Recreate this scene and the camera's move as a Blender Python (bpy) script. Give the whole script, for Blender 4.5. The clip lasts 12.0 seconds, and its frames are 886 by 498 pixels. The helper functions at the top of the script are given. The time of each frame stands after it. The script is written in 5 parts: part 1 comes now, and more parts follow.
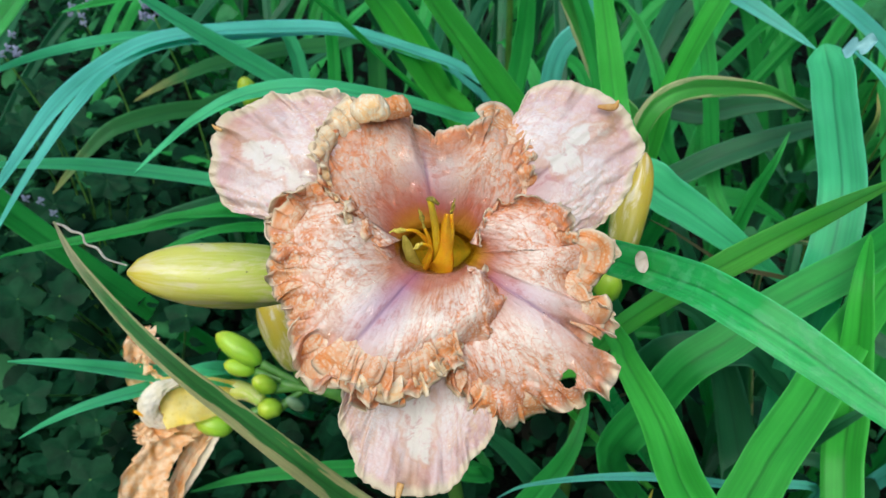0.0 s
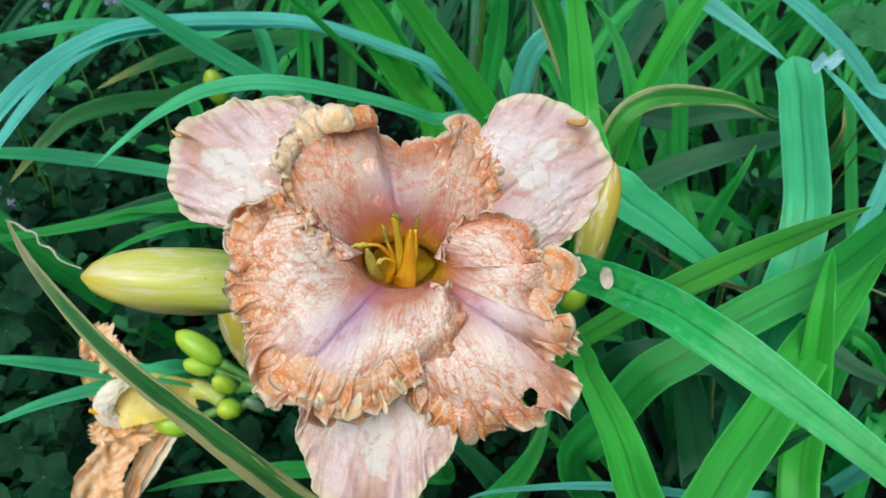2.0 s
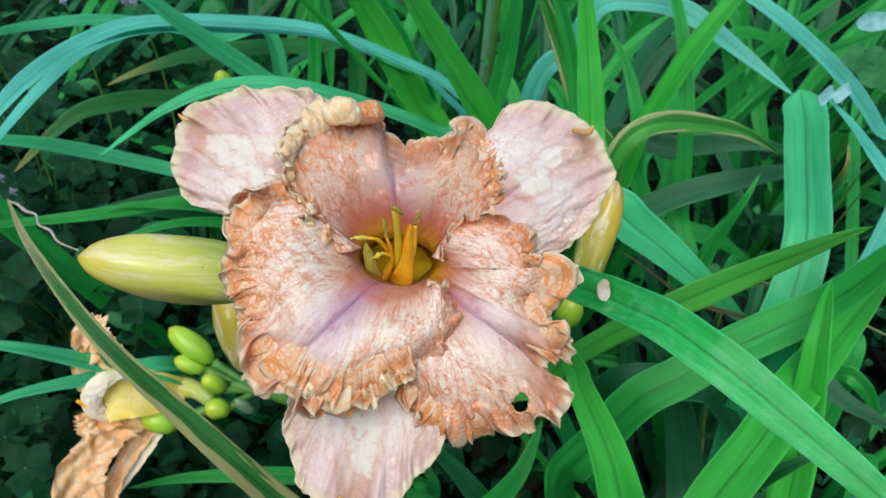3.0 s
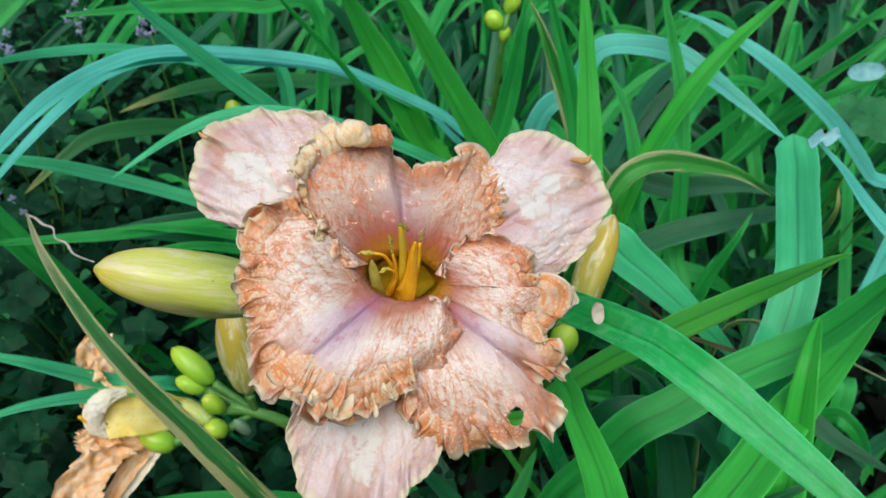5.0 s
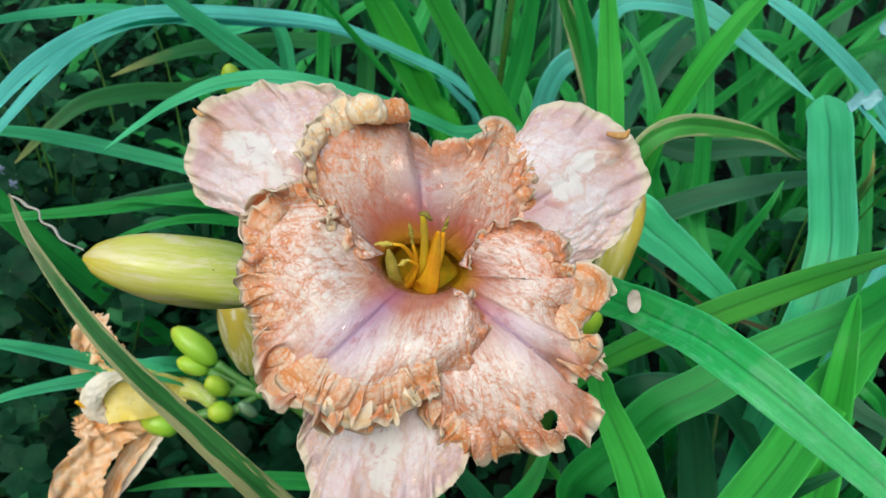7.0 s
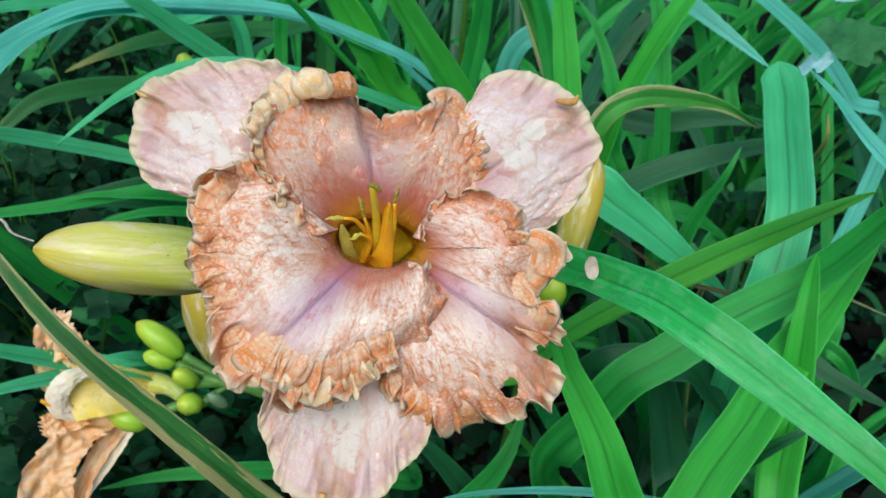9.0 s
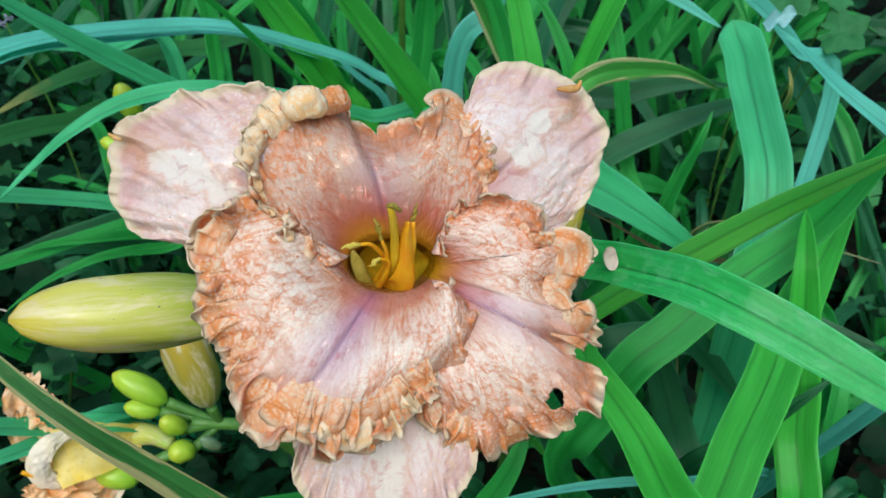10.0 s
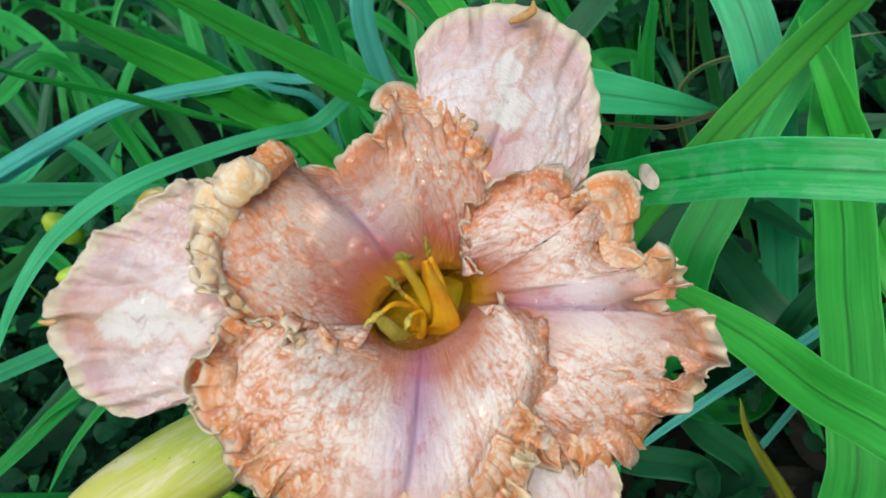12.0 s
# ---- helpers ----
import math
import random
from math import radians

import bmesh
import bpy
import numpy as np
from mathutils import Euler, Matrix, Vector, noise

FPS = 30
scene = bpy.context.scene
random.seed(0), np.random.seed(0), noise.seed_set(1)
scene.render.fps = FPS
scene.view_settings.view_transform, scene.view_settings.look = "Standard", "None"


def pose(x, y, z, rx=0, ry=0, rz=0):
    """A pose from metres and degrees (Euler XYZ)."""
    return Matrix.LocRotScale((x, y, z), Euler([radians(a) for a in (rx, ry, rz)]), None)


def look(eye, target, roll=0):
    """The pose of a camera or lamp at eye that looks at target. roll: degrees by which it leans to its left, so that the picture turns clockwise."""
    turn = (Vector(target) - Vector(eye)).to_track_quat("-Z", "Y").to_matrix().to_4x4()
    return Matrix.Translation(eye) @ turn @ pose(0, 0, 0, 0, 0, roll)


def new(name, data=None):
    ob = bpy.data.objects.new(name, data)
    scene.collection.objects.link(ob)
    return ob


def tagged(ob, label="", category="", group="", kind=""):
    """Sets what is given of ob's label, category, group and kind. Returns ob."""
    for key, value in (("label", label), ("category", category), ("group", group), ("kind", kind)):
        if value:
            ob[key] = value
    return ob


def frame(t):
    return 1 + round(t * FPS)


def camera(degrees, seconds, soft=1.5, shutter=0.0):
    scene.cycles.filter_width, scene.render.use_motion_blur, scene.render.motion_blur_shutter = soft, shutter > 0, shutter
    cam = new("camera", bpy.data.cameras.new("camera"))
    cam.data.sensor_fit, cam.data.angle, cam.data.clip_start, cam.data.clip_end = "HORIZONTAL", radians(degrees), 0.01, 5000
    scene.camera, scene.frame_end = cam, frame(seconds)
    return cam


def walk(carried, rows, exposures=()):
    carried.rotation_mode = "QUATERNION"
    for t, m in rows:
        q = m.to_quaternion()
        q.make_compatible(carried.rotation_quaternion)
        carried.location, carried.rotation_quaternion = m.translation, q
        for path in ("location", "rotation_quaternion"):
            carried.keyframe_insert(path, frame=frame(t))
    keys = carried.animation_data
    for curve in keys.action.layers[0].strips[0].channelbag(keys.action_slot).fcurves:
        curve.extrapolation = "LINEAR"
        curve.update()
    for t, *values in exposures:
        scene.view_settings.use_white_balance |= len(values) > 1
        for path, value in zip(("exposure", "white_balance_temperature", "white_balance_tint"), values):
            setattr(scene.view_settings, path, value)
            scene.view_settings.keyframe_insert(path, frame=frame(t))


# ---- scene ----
cam = camera(56.33, 12.0)
cam.data.dof.use_dof, cam.data.dof.focus_distance, cam.data.dof.aperture_fstop = True, 0.245, 32.0
PATH = [
    (0, (0.00516, -0.00436, 0.70951), (-0.00086, 0.22884, 0.52088), 0.85),
    (0.5, (0.00524, -0.00217, 0.71109), (0.00129, 0.22978, 0.52086), 1.28),
    (1, (0.00461, 0.00180, 0.71154), (0.00429, 0.23276, 0.52008), 2.04),
    (1.5, (0.00480, 0.00263, 0.71322), (0.00790, 0.23301, 0.52108), 2.84),
    (2, (0.00639, 0.00358, 0.71284), (0.01180, 0.23478, 0.52176), 4.00),
    (2.5, (0.00918, 0.00408, 0.71461), (0.01515, 0.23736, 0.52608), 5.35),
    (3, (0.00723, -0.00094, 0.70667), (0.01212, 0.23586, 0.52255), 7.25),
    (3.5, (0.00510, -0.01557, 0.70575), (0.00694, 0.22967, 0.53297), 8.89),
    (3.7, (0.00409, -0.02074, 0.70965), (0.00508, 0.22656, 0.53982), 8.92),
    (5.3, (0.00697, -0.01002, 0.70680), (0.01113, 0.23483, 0.53351), 8.65),
    (5.5, (0.00710, -0.00328, 0.70400), (0.01118, 0.24086, 0.52970), 8.66),
    (6, (0.00394, 0.00700, 0.70375), (0.00805, 0.24792, 0.52504), 8.57),
    (6.5, (0.00245, 0.01039, 0.70202), (0.00715, 0.24860, 0.51972), 8.56),
    (7, (-0.00140, 0.01083, 0.69961), (0.00454, 0.24722, 0.51499), 8.46),
    (7.2, (0.00063, 0.01020, 0.69990), (0.00737, 0.24569, 0.51416), 8.55),
    (8.8, (0.00641, 0.00922, 0.69655), (0.01859, 0.24391, 0.51008), 7.61),
    (9, (0.00508, 0.00859, 0.69605), (0.02049, 0.24288, 0.50932), 7.35),
    (9.5, (0.00322, 0.01011, 0.69732), (0.02691, 0.24344, 0.51025), 5.38),
    (10, (-0.01487, 0.02611, 0.68903), (0.02109, 0.25756, 0.50158), 2.92),
    (10.5, (-0.03118, 0.04078, 0.69085), (0.02462, 0.26643, 0.50119), -2.18),
    (11, (-0.02276, 0.05104, 0.69251), (0.03097, 0.27469, 0.49992), -13.02),
    (11.5, (-0.00717, 0.05149, 0.68292), (0.02865, 0.27537, 0.48647), -22.20),
    (12, (-0.01204, 0.06883, 0.67713), (0.02046, 0.28808, 0.47495), -23.03),
]
walk(cam, [(t, look(eye, target, roll)) for t, eye, target, roll in PATH],
     exposures=[(0, 1.20, 6300, 9), (7.2, 1.14, 6300, 9), (9.5, 1.14, 6300, 9), (10.5, 1.13, 6300, 9), (12, 1.09, 6300, 9)])
# ---- light ----
SUN_ELEVATION, SUN_ROTATION = 52.0, 192.0
world = bpy.data.worlds.new("world")
scene.world = world
world.use_nodes = True
wn = world.node_tree.nodes
sky = wn.new("ShaderNodeTexSky")
sky.sky_type = "NISHITA"
sky.sun_disc = False
sky.sun_elevation, sky.sun_rotation = radians(SUN_ELEVATION), radians(SUN_ROTATION)
wn["Background"].inputs["Strength"].default_value = 0.125
world.node_tree.links.new(sky.outputs["Color"], wn["Background"].inputs["Color"])
sun_data = bpy.data.lights.new("sun", "SUN")
sun_data.energy, sun_data.angle, sun_data.color = 1.4, radians(45), (1.0, 0.955, 0.875)
sun = new("sun", sun_data)
sun.matrix_world = look((-0.11, -0.28, 1.15), (0.0, 0.25, 0.45))


# ---- materials ----
class Nodes:
    """A small wrapper to write node trees in few lines."""

    def __init__(self, name, translucent=0.0):
        self.mat = bpy.data.materials.new(name)
        self.mat.use_nodes = True
        self.tree = self.mat.node_tree
        self.bsdf = self.tree.nodes["Principled BSDF"]
        self.out = self.tree.nodes["Material Output"]
        self.coord = None
        if translucent:
            self.trans = self.tree.nodes.new("ShaderNodeBsdfTranslucent")
            mix = self.tree.nodes.new("ShaderNodeMixShader")
            mix.inputs[0].default_value = translucent
            self.link(self.bsdf.outputs[0], mix.inputs[1])
            self.link(self.trans.outputs[0], mix.inputs[2])
            self.link(mix.outputs[0], self.out.inputs[0])
        else:
            self.trans = None

    def link(self, a, b):
        self.tree.links.new(a, b)

    def node(self, kind, **values):
        n = self.tree.nodes.new(kind)
        for key, value in values.items():
            n.inputs[key].default_value = value
        return n

    def object_coord(self):
        if not self.coord:
            self.coord = self.tree.nodes.new("ShaderNodeTexCoord")
        return self.coord.outputs["Object"]

    def uv(self):
        if not self.coord:
            self.coord = self.tree.nodes.new("ShaderNodeTexCoord")
        return self.coord.outputs["UV"]

    def mapped(self, vector, scale):
        m = self.node("ShaderNodeMapping", Scale=scale)
        self.link(vector, m.inputs["Vector"])
        return m.outputs[0]

    def noise(self, scale, detail=4.0, rough=0.55, vector=None, distortion=0.0):
        n = self.node("ShaderNodeTexNoise", Scale=scale, Detail=detail, Roughness=rough, Distortion=distortion)
        self.link(vector if vector is not None else self.object_coord(), n.inputs["Vector"])
        return n.outputs["Fac"]

    def ramp(self, fac, stops):
        n = self.tree.nodes.new("ShaderNodeValToRGB")
        e = n.color_ramp.elements
        while len(e) < len(stops):
            e.new(0.5)
        for el, (at, c) in zip(e, stops):
            el.position = at
            el.color = (*c, 1.0) if hasattr(c, "__len__") else (c, c, c, 1.0)
        self.link(fac, n.inputs[0])
        return n.outputs[0]

    def mix(self, fac, a, b, blend="MIX"):
        n = self.tree.nodes.new("ShaderNodeMix")
        n.data_type, n.blend_type = "RGBA", blend
        for value, slot in ((fac, n.inputs[0]), (a, n.inputs[6]), (b, n.inputs[7])):
            if isinstance(value, (int, float)):
                slot.default_value = value
            elif isinstance(value, tuple):
                slot.default_value = (*value, 1.0)
            else:
                self.link(value, slot)
        return n.outputs[2]

    def math(self, op, a, b=0.0, clamp=False):
        n = self.tree.nodes.new("ShaderNodeMath")
        n.operation, n.use_clamp = op, clamp
        for value, slot in ((a, n.inputs[0]), (b, n.inputs[1])):
            if isinstance(value, (int, float)):
                slot.default_value = value
            else:
                self.link(value, slot)
        return n.outputs[0]

    def split(self, vector):
        n = self.tree.nodes.new("ShaderNodeSeparateXYZ")
        self.link(vector, n.inputs[0])
        return n.outputs[0], n.outputs[1]

    def random(self):
        return self.tree.nodes.new("ShaderNodeObjectInfo").outputs["Random"]

    def finish(self, colour, roughness=0.5, bump=None, strength=0.3, distance=0.001, trans=None, specular=0.5):
        for socket in (self.bsdf.inputs["Base Color"],):
            if isinstance(colour, tuple):
                socket.default_value = (*colour, 1.0)
            else:
                self.link(colour, socket)
        if isinstance(roughness, float):
            self.bsdf.inputs["Roughness"].default_value = roughness
        else:
            self.link(roughness, self.bsdf.inputs["Roughness"])
        self.bsdf.inputs["Specular IOR Level"].default_value = specular
        if bump is not None:
            b = self.node("ShaderNodeBump", Strength=strength, Distance=distance)
            self.link(bump, b.inputs["Height"])
            self.link(b.outputs[0], self.bsdf.inputs["Normal"])
        if self.trans:
            c = trans if trans is not None else colour
            if isinstance(c, tuple):
                self.trans.inputs[0].default_value = (*c, 1.0)
            else:
                self.link(c, self.trans.inputs[0])
        return self.mat


def leaf_material(name, low, high, gloss=0.38, streak=None, edge=None, tip=None, wet=False, dead=0.58, through_light=0.50):
    """Strap leaf: UV x runs across the blade, y from tip to base; fine parallel veins, blotches, a pale keel."""
    n = Nodes(name, translucent=through_light)
    u, v = n.split(n.uv())
    shift = n.random()
    broad = n.noise(26.0, 3.0)
    base = n.mix(n.ramp(broad, [(0.3, 0.0), (0.75, 1.0)]), low, high)
    base = n.mix(n.math("MULTIPLY", shift, 0.35), base, tuple(0.7 * c for c in low))
    veins = n.noise(1.0, 3.0, 0.6, n.mapped(n.uv(), (46.0, 2.2, 1.0)))
    base = n.mix(n.ramp(veins, [(0.32, 0.65), (0.56, 0.0)]), base, tuple(0.5 * c for c in low))
    pallor = n.noise(1.0, 3.0, 0.55, n.mapped(n.uv(), (5.0, 9.0, 1.0)))
    base = n.mix(n.ramp(pallor, [(0.46, 0.0), (0.68, 0.4)]), base, tuple(min(1.0, 1.1 * c + 0.02) for c in high))
    off = n.math("ABSOLUTE", n.math("SUBTRACT", u, 0.5))
    keel = n.ramp(off, [(0.0, 1.0), (0.035, 0.0)])
    base = n.mix(n.math("MULTIPLY", keel, 0.8), base, tuple(0.3 * c for c in low))
    margin = n.ramp(off, [(0.455, 0.0), (0.49, 0.45)])
    base = n.mix(margin, base, tuple(min(1.0, 1.5 * c + 0.05) for c in high))
    scar = n.noise(70.0, 4.0, 0.7, None, 0.5)
    base = n.mix(n.ramp(scar, [(0.70, 0.0), (0.76, 0.6)]), base, (0.20, 0.15, 0.06))
    # streak: pale patches that paint sky sheen onto the wet blade
    if streak:
        patch = n.ramp(n.noise(1.0, 2.0, 0.5, n.mapped(n.uv(), (4.0, 120.0, 1.0))), [(0.54, 0.0), (0.60, 1.0)])
        base = n.mix(n.math("MULTIPLY", patch, 0.24), base, streak)
    if edge:
        wob = n.math("ADD", n.math("MULTIPLY", n.ramp(n.noise(1.0, 4.0, 0.65, n.mapped(n.uv(), (1.6, 7.0, 1.0))), [(0.34, 0.0), (0.62, 1.0)]), 0.42), dead - 0.50)
        fac = n.ramp(n.math("SUBTRACT", off, wob), [(0.02, 0.0), (0.07, 1.0)])
        edge = n.mix(n.ramp(veins, [(0.35, 0.0), (0.6, 1.0)]), tuple(0.7 * c for c in edge), tuple(min(1.0, 1.15 * c) for c in edge))
        base = n.mix(fac, base, edge)
    if tip:
        fac = n.ramp(n.math("ADD", v, n.math("MULTIPLY", n.noise(90.0, 2.0), 0.08)), [(0.05, 1.0), (0.12, 0.0)])
        base = n.mix(fac, base, tip)
    rough = n.ramp(broad, [(0.3, gloss - 0.06), (0.7, gloss + 0.14)])
    if wet:
        film = n.ramp(n.noise(1.0, 4.0, 0.65, n.mapped(n.uv(), (3.0, 110.0, 1.0)), 0.6), [(0.5, 0.0), (0.57, 1.0)])
        rough = n.mix(film, rough, (0.06, 0.06, 0.06))
    bump = n.math("ADD", veins, n.math("MULTIPLY", broad, 0.6))
    return n.finish(base, rough, bump, 0.5, 0.0008, trans=n.mix(0.9, base, (0.7 * high[0] ** 0.5, high[1] ** 0.4, 0.85 * high[2] ** 0.4)), specular=0.5 if wet else 0.42)


LEAF = {
    "fresh": leaf_material("leaf_green", (0.024, 0.31, 0.046), (0.064, 0.58, 0.115)),
    "pale": leaf_material("leaf_pale_green", (0.060, 0.50, 0.19), (0.14, 0.76, 0.37), 0.34),
    "light": leaf_material("leaf_light_green", (0.046, 0.42, 0.042), (0.100, 0.70, 0.095)),
    # lit copies of the leaf green: light through the blade raises these colours
    "bright": leaf_material("leaf_lit_green", (0.080, 0.56, 0.055), (0.16, 0.84, 0.12), through_light=0.55),
    "lime": leaf_material("leaf_lit_lime", (0.23, 0.92, 0.09), (0.34, 0.96, 0.20), through_light=0.6),
    # shaded copy of the leaf green for inner, low and far blades
    "dark": leaf_material("leaf_shaded_green", (0.010, 0.10, 0.032), (0.024, 0.20, 0.068), through_light=0.35),
    # pale blue base colour stands for skylight reflected by the upturned blades
    "blue": leaf_material("leaf_sky_sheen", (0.11, 0.54, 0.40), (0.22, 0.82, 0.68), 0.34),
    "wet": leaf_material("leaf_wet_sheen", (0.030, 0.46, 0.075), (0.085, 0.78, 0.23), 0.22, wet=True, streak=(0.30, 0.74, 0.44)),
    "dry": leaf_material("leaf_half_dry", (0.03, 0.16, 0.035), (0.06, 0.30, 0.06), 0.5, edge=(0.50, 0.47, 0.21), tip=(0.46, 0.43, 0.24), dead=0.56),
    "striped": leaf_material("leaf_yellow_edged", (0.06, 0.34, 0.05), (0.12, 0.52, 0.09), 0.42, edge=(0.66, 0.62, 0.34), dead=0.62),
    "yellowed": leaf_material("leaf_yellowed", (0.40, 0.40, 0.03), (0.66, 0.56, 0.05), 0.5, edge=(0.14, 0.09, 0.04), dead=0.60),
    "tipped": leaf_material("leaf_brown_tipped", (0.028, 0.20, 0.045), (0.06, 0.32, 0.075), 0.5, tip=(0.42, 0.40, 0.12)),
    "stalk": leaf_material("dry_stalk", (0.07, 0.06, 0.02), (0.15, 0.13, 0.05), 0.7),
}


def petal_material(name, blush, pale, edge, rib, throat, edge_from=0.80, speck=0.0, white=(0.93, 0.80, 0.70), crease=0.7, hooked=False, gold_to=0.40, eye_to=0.70, eye_most=0.8):
    """Crepe petal: UV x runs round the rim (0.5 on the midrib), y from throat to rim; the relief layer tells creases from puffed cells."""
    n = Nodes(name, translucent=0.44)
    u, v = n.split(n.uv())
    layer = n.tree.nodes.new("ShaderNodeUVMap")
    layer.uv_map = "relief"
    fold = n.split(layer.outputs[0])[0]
    blotch = n.noise(62.0, 4.0, 0.6, None, 0.7)
    streaks = n.noise(1.0, 5.0, 0.65, n.mapped(n.uv(), (16.0, 5.0, 1.0)), 1.4)
    fine = n.noise(520.0, 4.0, 0.65, None, 0.4)
    mottle = n.noise(210.0, 4.0, 0.6, None, 1.0)
    col = n.mix(n.ramp(blotch, [(0.40, 0.0), (0.60, 1.0)]), blush, pale)
    off = n.math("ABSOLUTE", n.math("SUBTRACT", u, 0.5))
    belly = n.ramp(v, [(0.32, 0.1), (0.48, 1.0), (0.74, 1.0), (0.92, 0.25)])
    flank = n.math("MULTIPLY", n.ramp(off, [(0.03, 0.0), (0.08, 0.85), (0.22, 0.0)]), n.ramp(mottle, [(0.35, 0.3), (0.6, 1.0)]))
    bright = n.math("MULTIPLY", n.math("ADD", n.ramp(streaks, [(0.41, 0.0), (0.52, 0.95)]), flank, True), belly)
    col = n.mix(bright, col, white)
    wob = n.math("MULTIPLY", n.math("SUBTRACT", blotch, 0.5), 0.45)
    rim = n.ramp(n.math("ADD", n.math("ADD", v, wob), n.math("MULTIPLY", n.math("SUBTRACT", streaks, 0.5), 0.28)), [(edge_from - 0.16, 0.0), (edge_from + 0.14, 0.85)])
    tufts = n.ramp(n.noise(150.0, 3.0, 0.6, None, 0.8), [(0.50, 0.0), (0.66, 0.6)])
    col = n.mix(rim, col, n.mix(n.ramp(mottle, [(0.38, 0.0), (0.62, 1.0)]), tuple(0.9 * a + 0.1 * b for a, b in zip(edge, pale)), tuple(0.45 * a + 0.55 * b for a, b in zip(edge, pale))))
    col = n.mix(n.math("MULTIPLY", rim, tufts), col, (0.76, 0.60, 0.36))
    # crease colour: orange vein pigment plus the warm shade of the folds
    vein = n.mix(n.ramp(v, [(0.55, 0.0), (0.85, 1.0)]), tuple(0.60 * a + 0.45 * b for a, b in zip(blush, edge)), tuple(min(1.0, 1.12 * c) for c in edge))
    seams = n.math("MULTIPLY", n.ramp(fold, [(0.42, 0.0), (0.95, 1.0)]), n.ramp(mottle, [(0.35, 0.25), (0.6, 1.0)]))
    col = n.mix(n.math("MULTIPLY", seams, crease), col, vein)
    # a fine net of crinkles
    warp = n.node("ShaderNodeTexNoise", Scale=160.0, Detail=3.0)
    n.link(n.object_coord(), warp.inputs["Vector"])
    bent = n.mix(0.0045, n.object_coord(), warp.outputs["Color"], "ADD")
    wrinkled = n.mix(0.10, n.mapped(n.uv(), (34.0, 8.0, 1.0)), warp.outputs["Color"], "ADD")
    wrinkled = n.mix(1.0, wrinkled, n.mapped(n.object_coord(), (150.0, 150.0, 150.0)), "ADD")
    nets = []
    for scale, where in ((1.0, wrinkled), (600.0, bent)):
        cells = n.tree.nodes.new("ShaderNodeTexVoronoi")
        cells.feature = "DISTANCE_TO_EDGE"
        cells.inputs["Scale"].default_value = scale
        n.link(where, cells.inputs["Vector"])
        nets.append(cells.outputs["Distance"])
    away = n.ramp(off, [(0.04, 0.25), (0.16, 1.0)])
    heart = n.math("MULTIPLY", n.math("MULTIPLY", n.ramp(nets[0], [(0.08, 0.0), (0.30, 0.85)]), n.ramp(mottle, [(0.36, 0.0), (0.54, 1.0)])), belly)
    col = n.mix(heart, col, white)
    for net, much, wide in zip(nets, (0.85, 0.7), (0.12, 0.14)):
        lines = n.math("MULTIPLY", n.ramp(net, [(0.0, 1.0), (wide, 0.0)]), n.ramp(mottle, [(0.38, 0.1), (0.60, 1.0)]))
        col = n.mix(n.math("MULTIPLY", n.math("MULTIPLY", lines, away), n.math("MULTIPLY", n.ramp(v, [(0.5, 0.5), (0.85, 1.0)]), much)), col, vein)
    puffs = n.math("MULTIPLY", n.math("MULTIPLY", n.ramp(nets[1], [(0.12, 0.0), (0.36, 0.75)]), n.ramp(blotch, [(0.38, 0.25), (0.60, 1.0)])), n.math("MULTIPLY", away, n.ramp(v, [(0.42, 0.15), (0.62, 1.0)])))
    col = n.mix(puffs, col, tuple(min(1.0, 1.04 * c) for c in white))
    winding = n.noise(1.0, 4.0, 0.55, n.mapped(n.uv(), (11.0, 13.0, 1.0) if hooked else (22.0, 7.0, 1.0)), 1.6)
    ridge = n.math("ABSOLUTE", n.math("SUBTRACT", winding, 0.5))
    furrow = n.math("MULTIPLY", n.ramp(ridge, [(0.0, 0.6 if hooked else 0.95), (0.020, 0.0)]), n.math("MULTIPLY", away, n.ramp(v, [(0.45, 0.2), (0.65, 1.0)])))
    col = n.mix(furrow, col, tuple(min(1.0, 0.5 * a + 0.55 * b) for a, b in zip(blush, edge)))
    col = n.mix(n.math("MULTIPLY", n.ramp(ridge, [(0.03, 0.0), (0.10, 0.45)]), n.math("MULTIPLY", belly, away)), col, white)
    # lilac band along the midrib, with a thin darker rib in it
    band = n.math("MULTIPLY", n.ramp(off, [(0.012, 0.85), (0.06, 0.45), (0.11, 0.0)]), n.ramp(v, [(0.25, 1.0), (0.9, 0.05)]))
    col = n.mix(band, col, rib)
    line = n.math("MULTIPLY", n.ramp(off, [(0.002, 0.7), (0.009, 0.0)]), n.ramp(v, [(0.6, 1.0), (0.9, 0.0)]))
    col = n.mix(line, col, tuple(0.62 * c for c in rib))
    eye = n.ramp(n.math("ADD", v, n.math("MULTIPLY", wob, 0.3)), [(0.30, eye_most), (0.30 + 0.4 * (eye_to - 0.30), 0.55 * eye_most), (eye_to, 0.0)])
    col = n.mix(eye, col, (0.50, 0.115, 0.070))
    gold = n.ramp(n.math("ADD", v, n.math("MULTIPLY", wob, 0.15)), [(0.22, 1.0), (gold_to, 0.0)])
    col = n.mix(gold, col, throat)
    deep = n.ramp(v, [(0.02, 1.0), (0.16, 0.0)])
    col = n.mix(deep, col, (0.55, 0.48, 0.03))
    if hooked:
        # a white streak beside the midrib, rimmed with tan creases
        heartland = n.math("MULTIPLY", n.ramp(n.math("ADD", off, n.math("MULTIPLY", wob, 0.3)), [(0.0, 1.0), (0.06, 0.0)]), n.ramp(n.math("ADD", v, wob), [(0.56, 0.0), (0.66, 1.0), (0.80, 1.0), (0.90, 0.0)]))
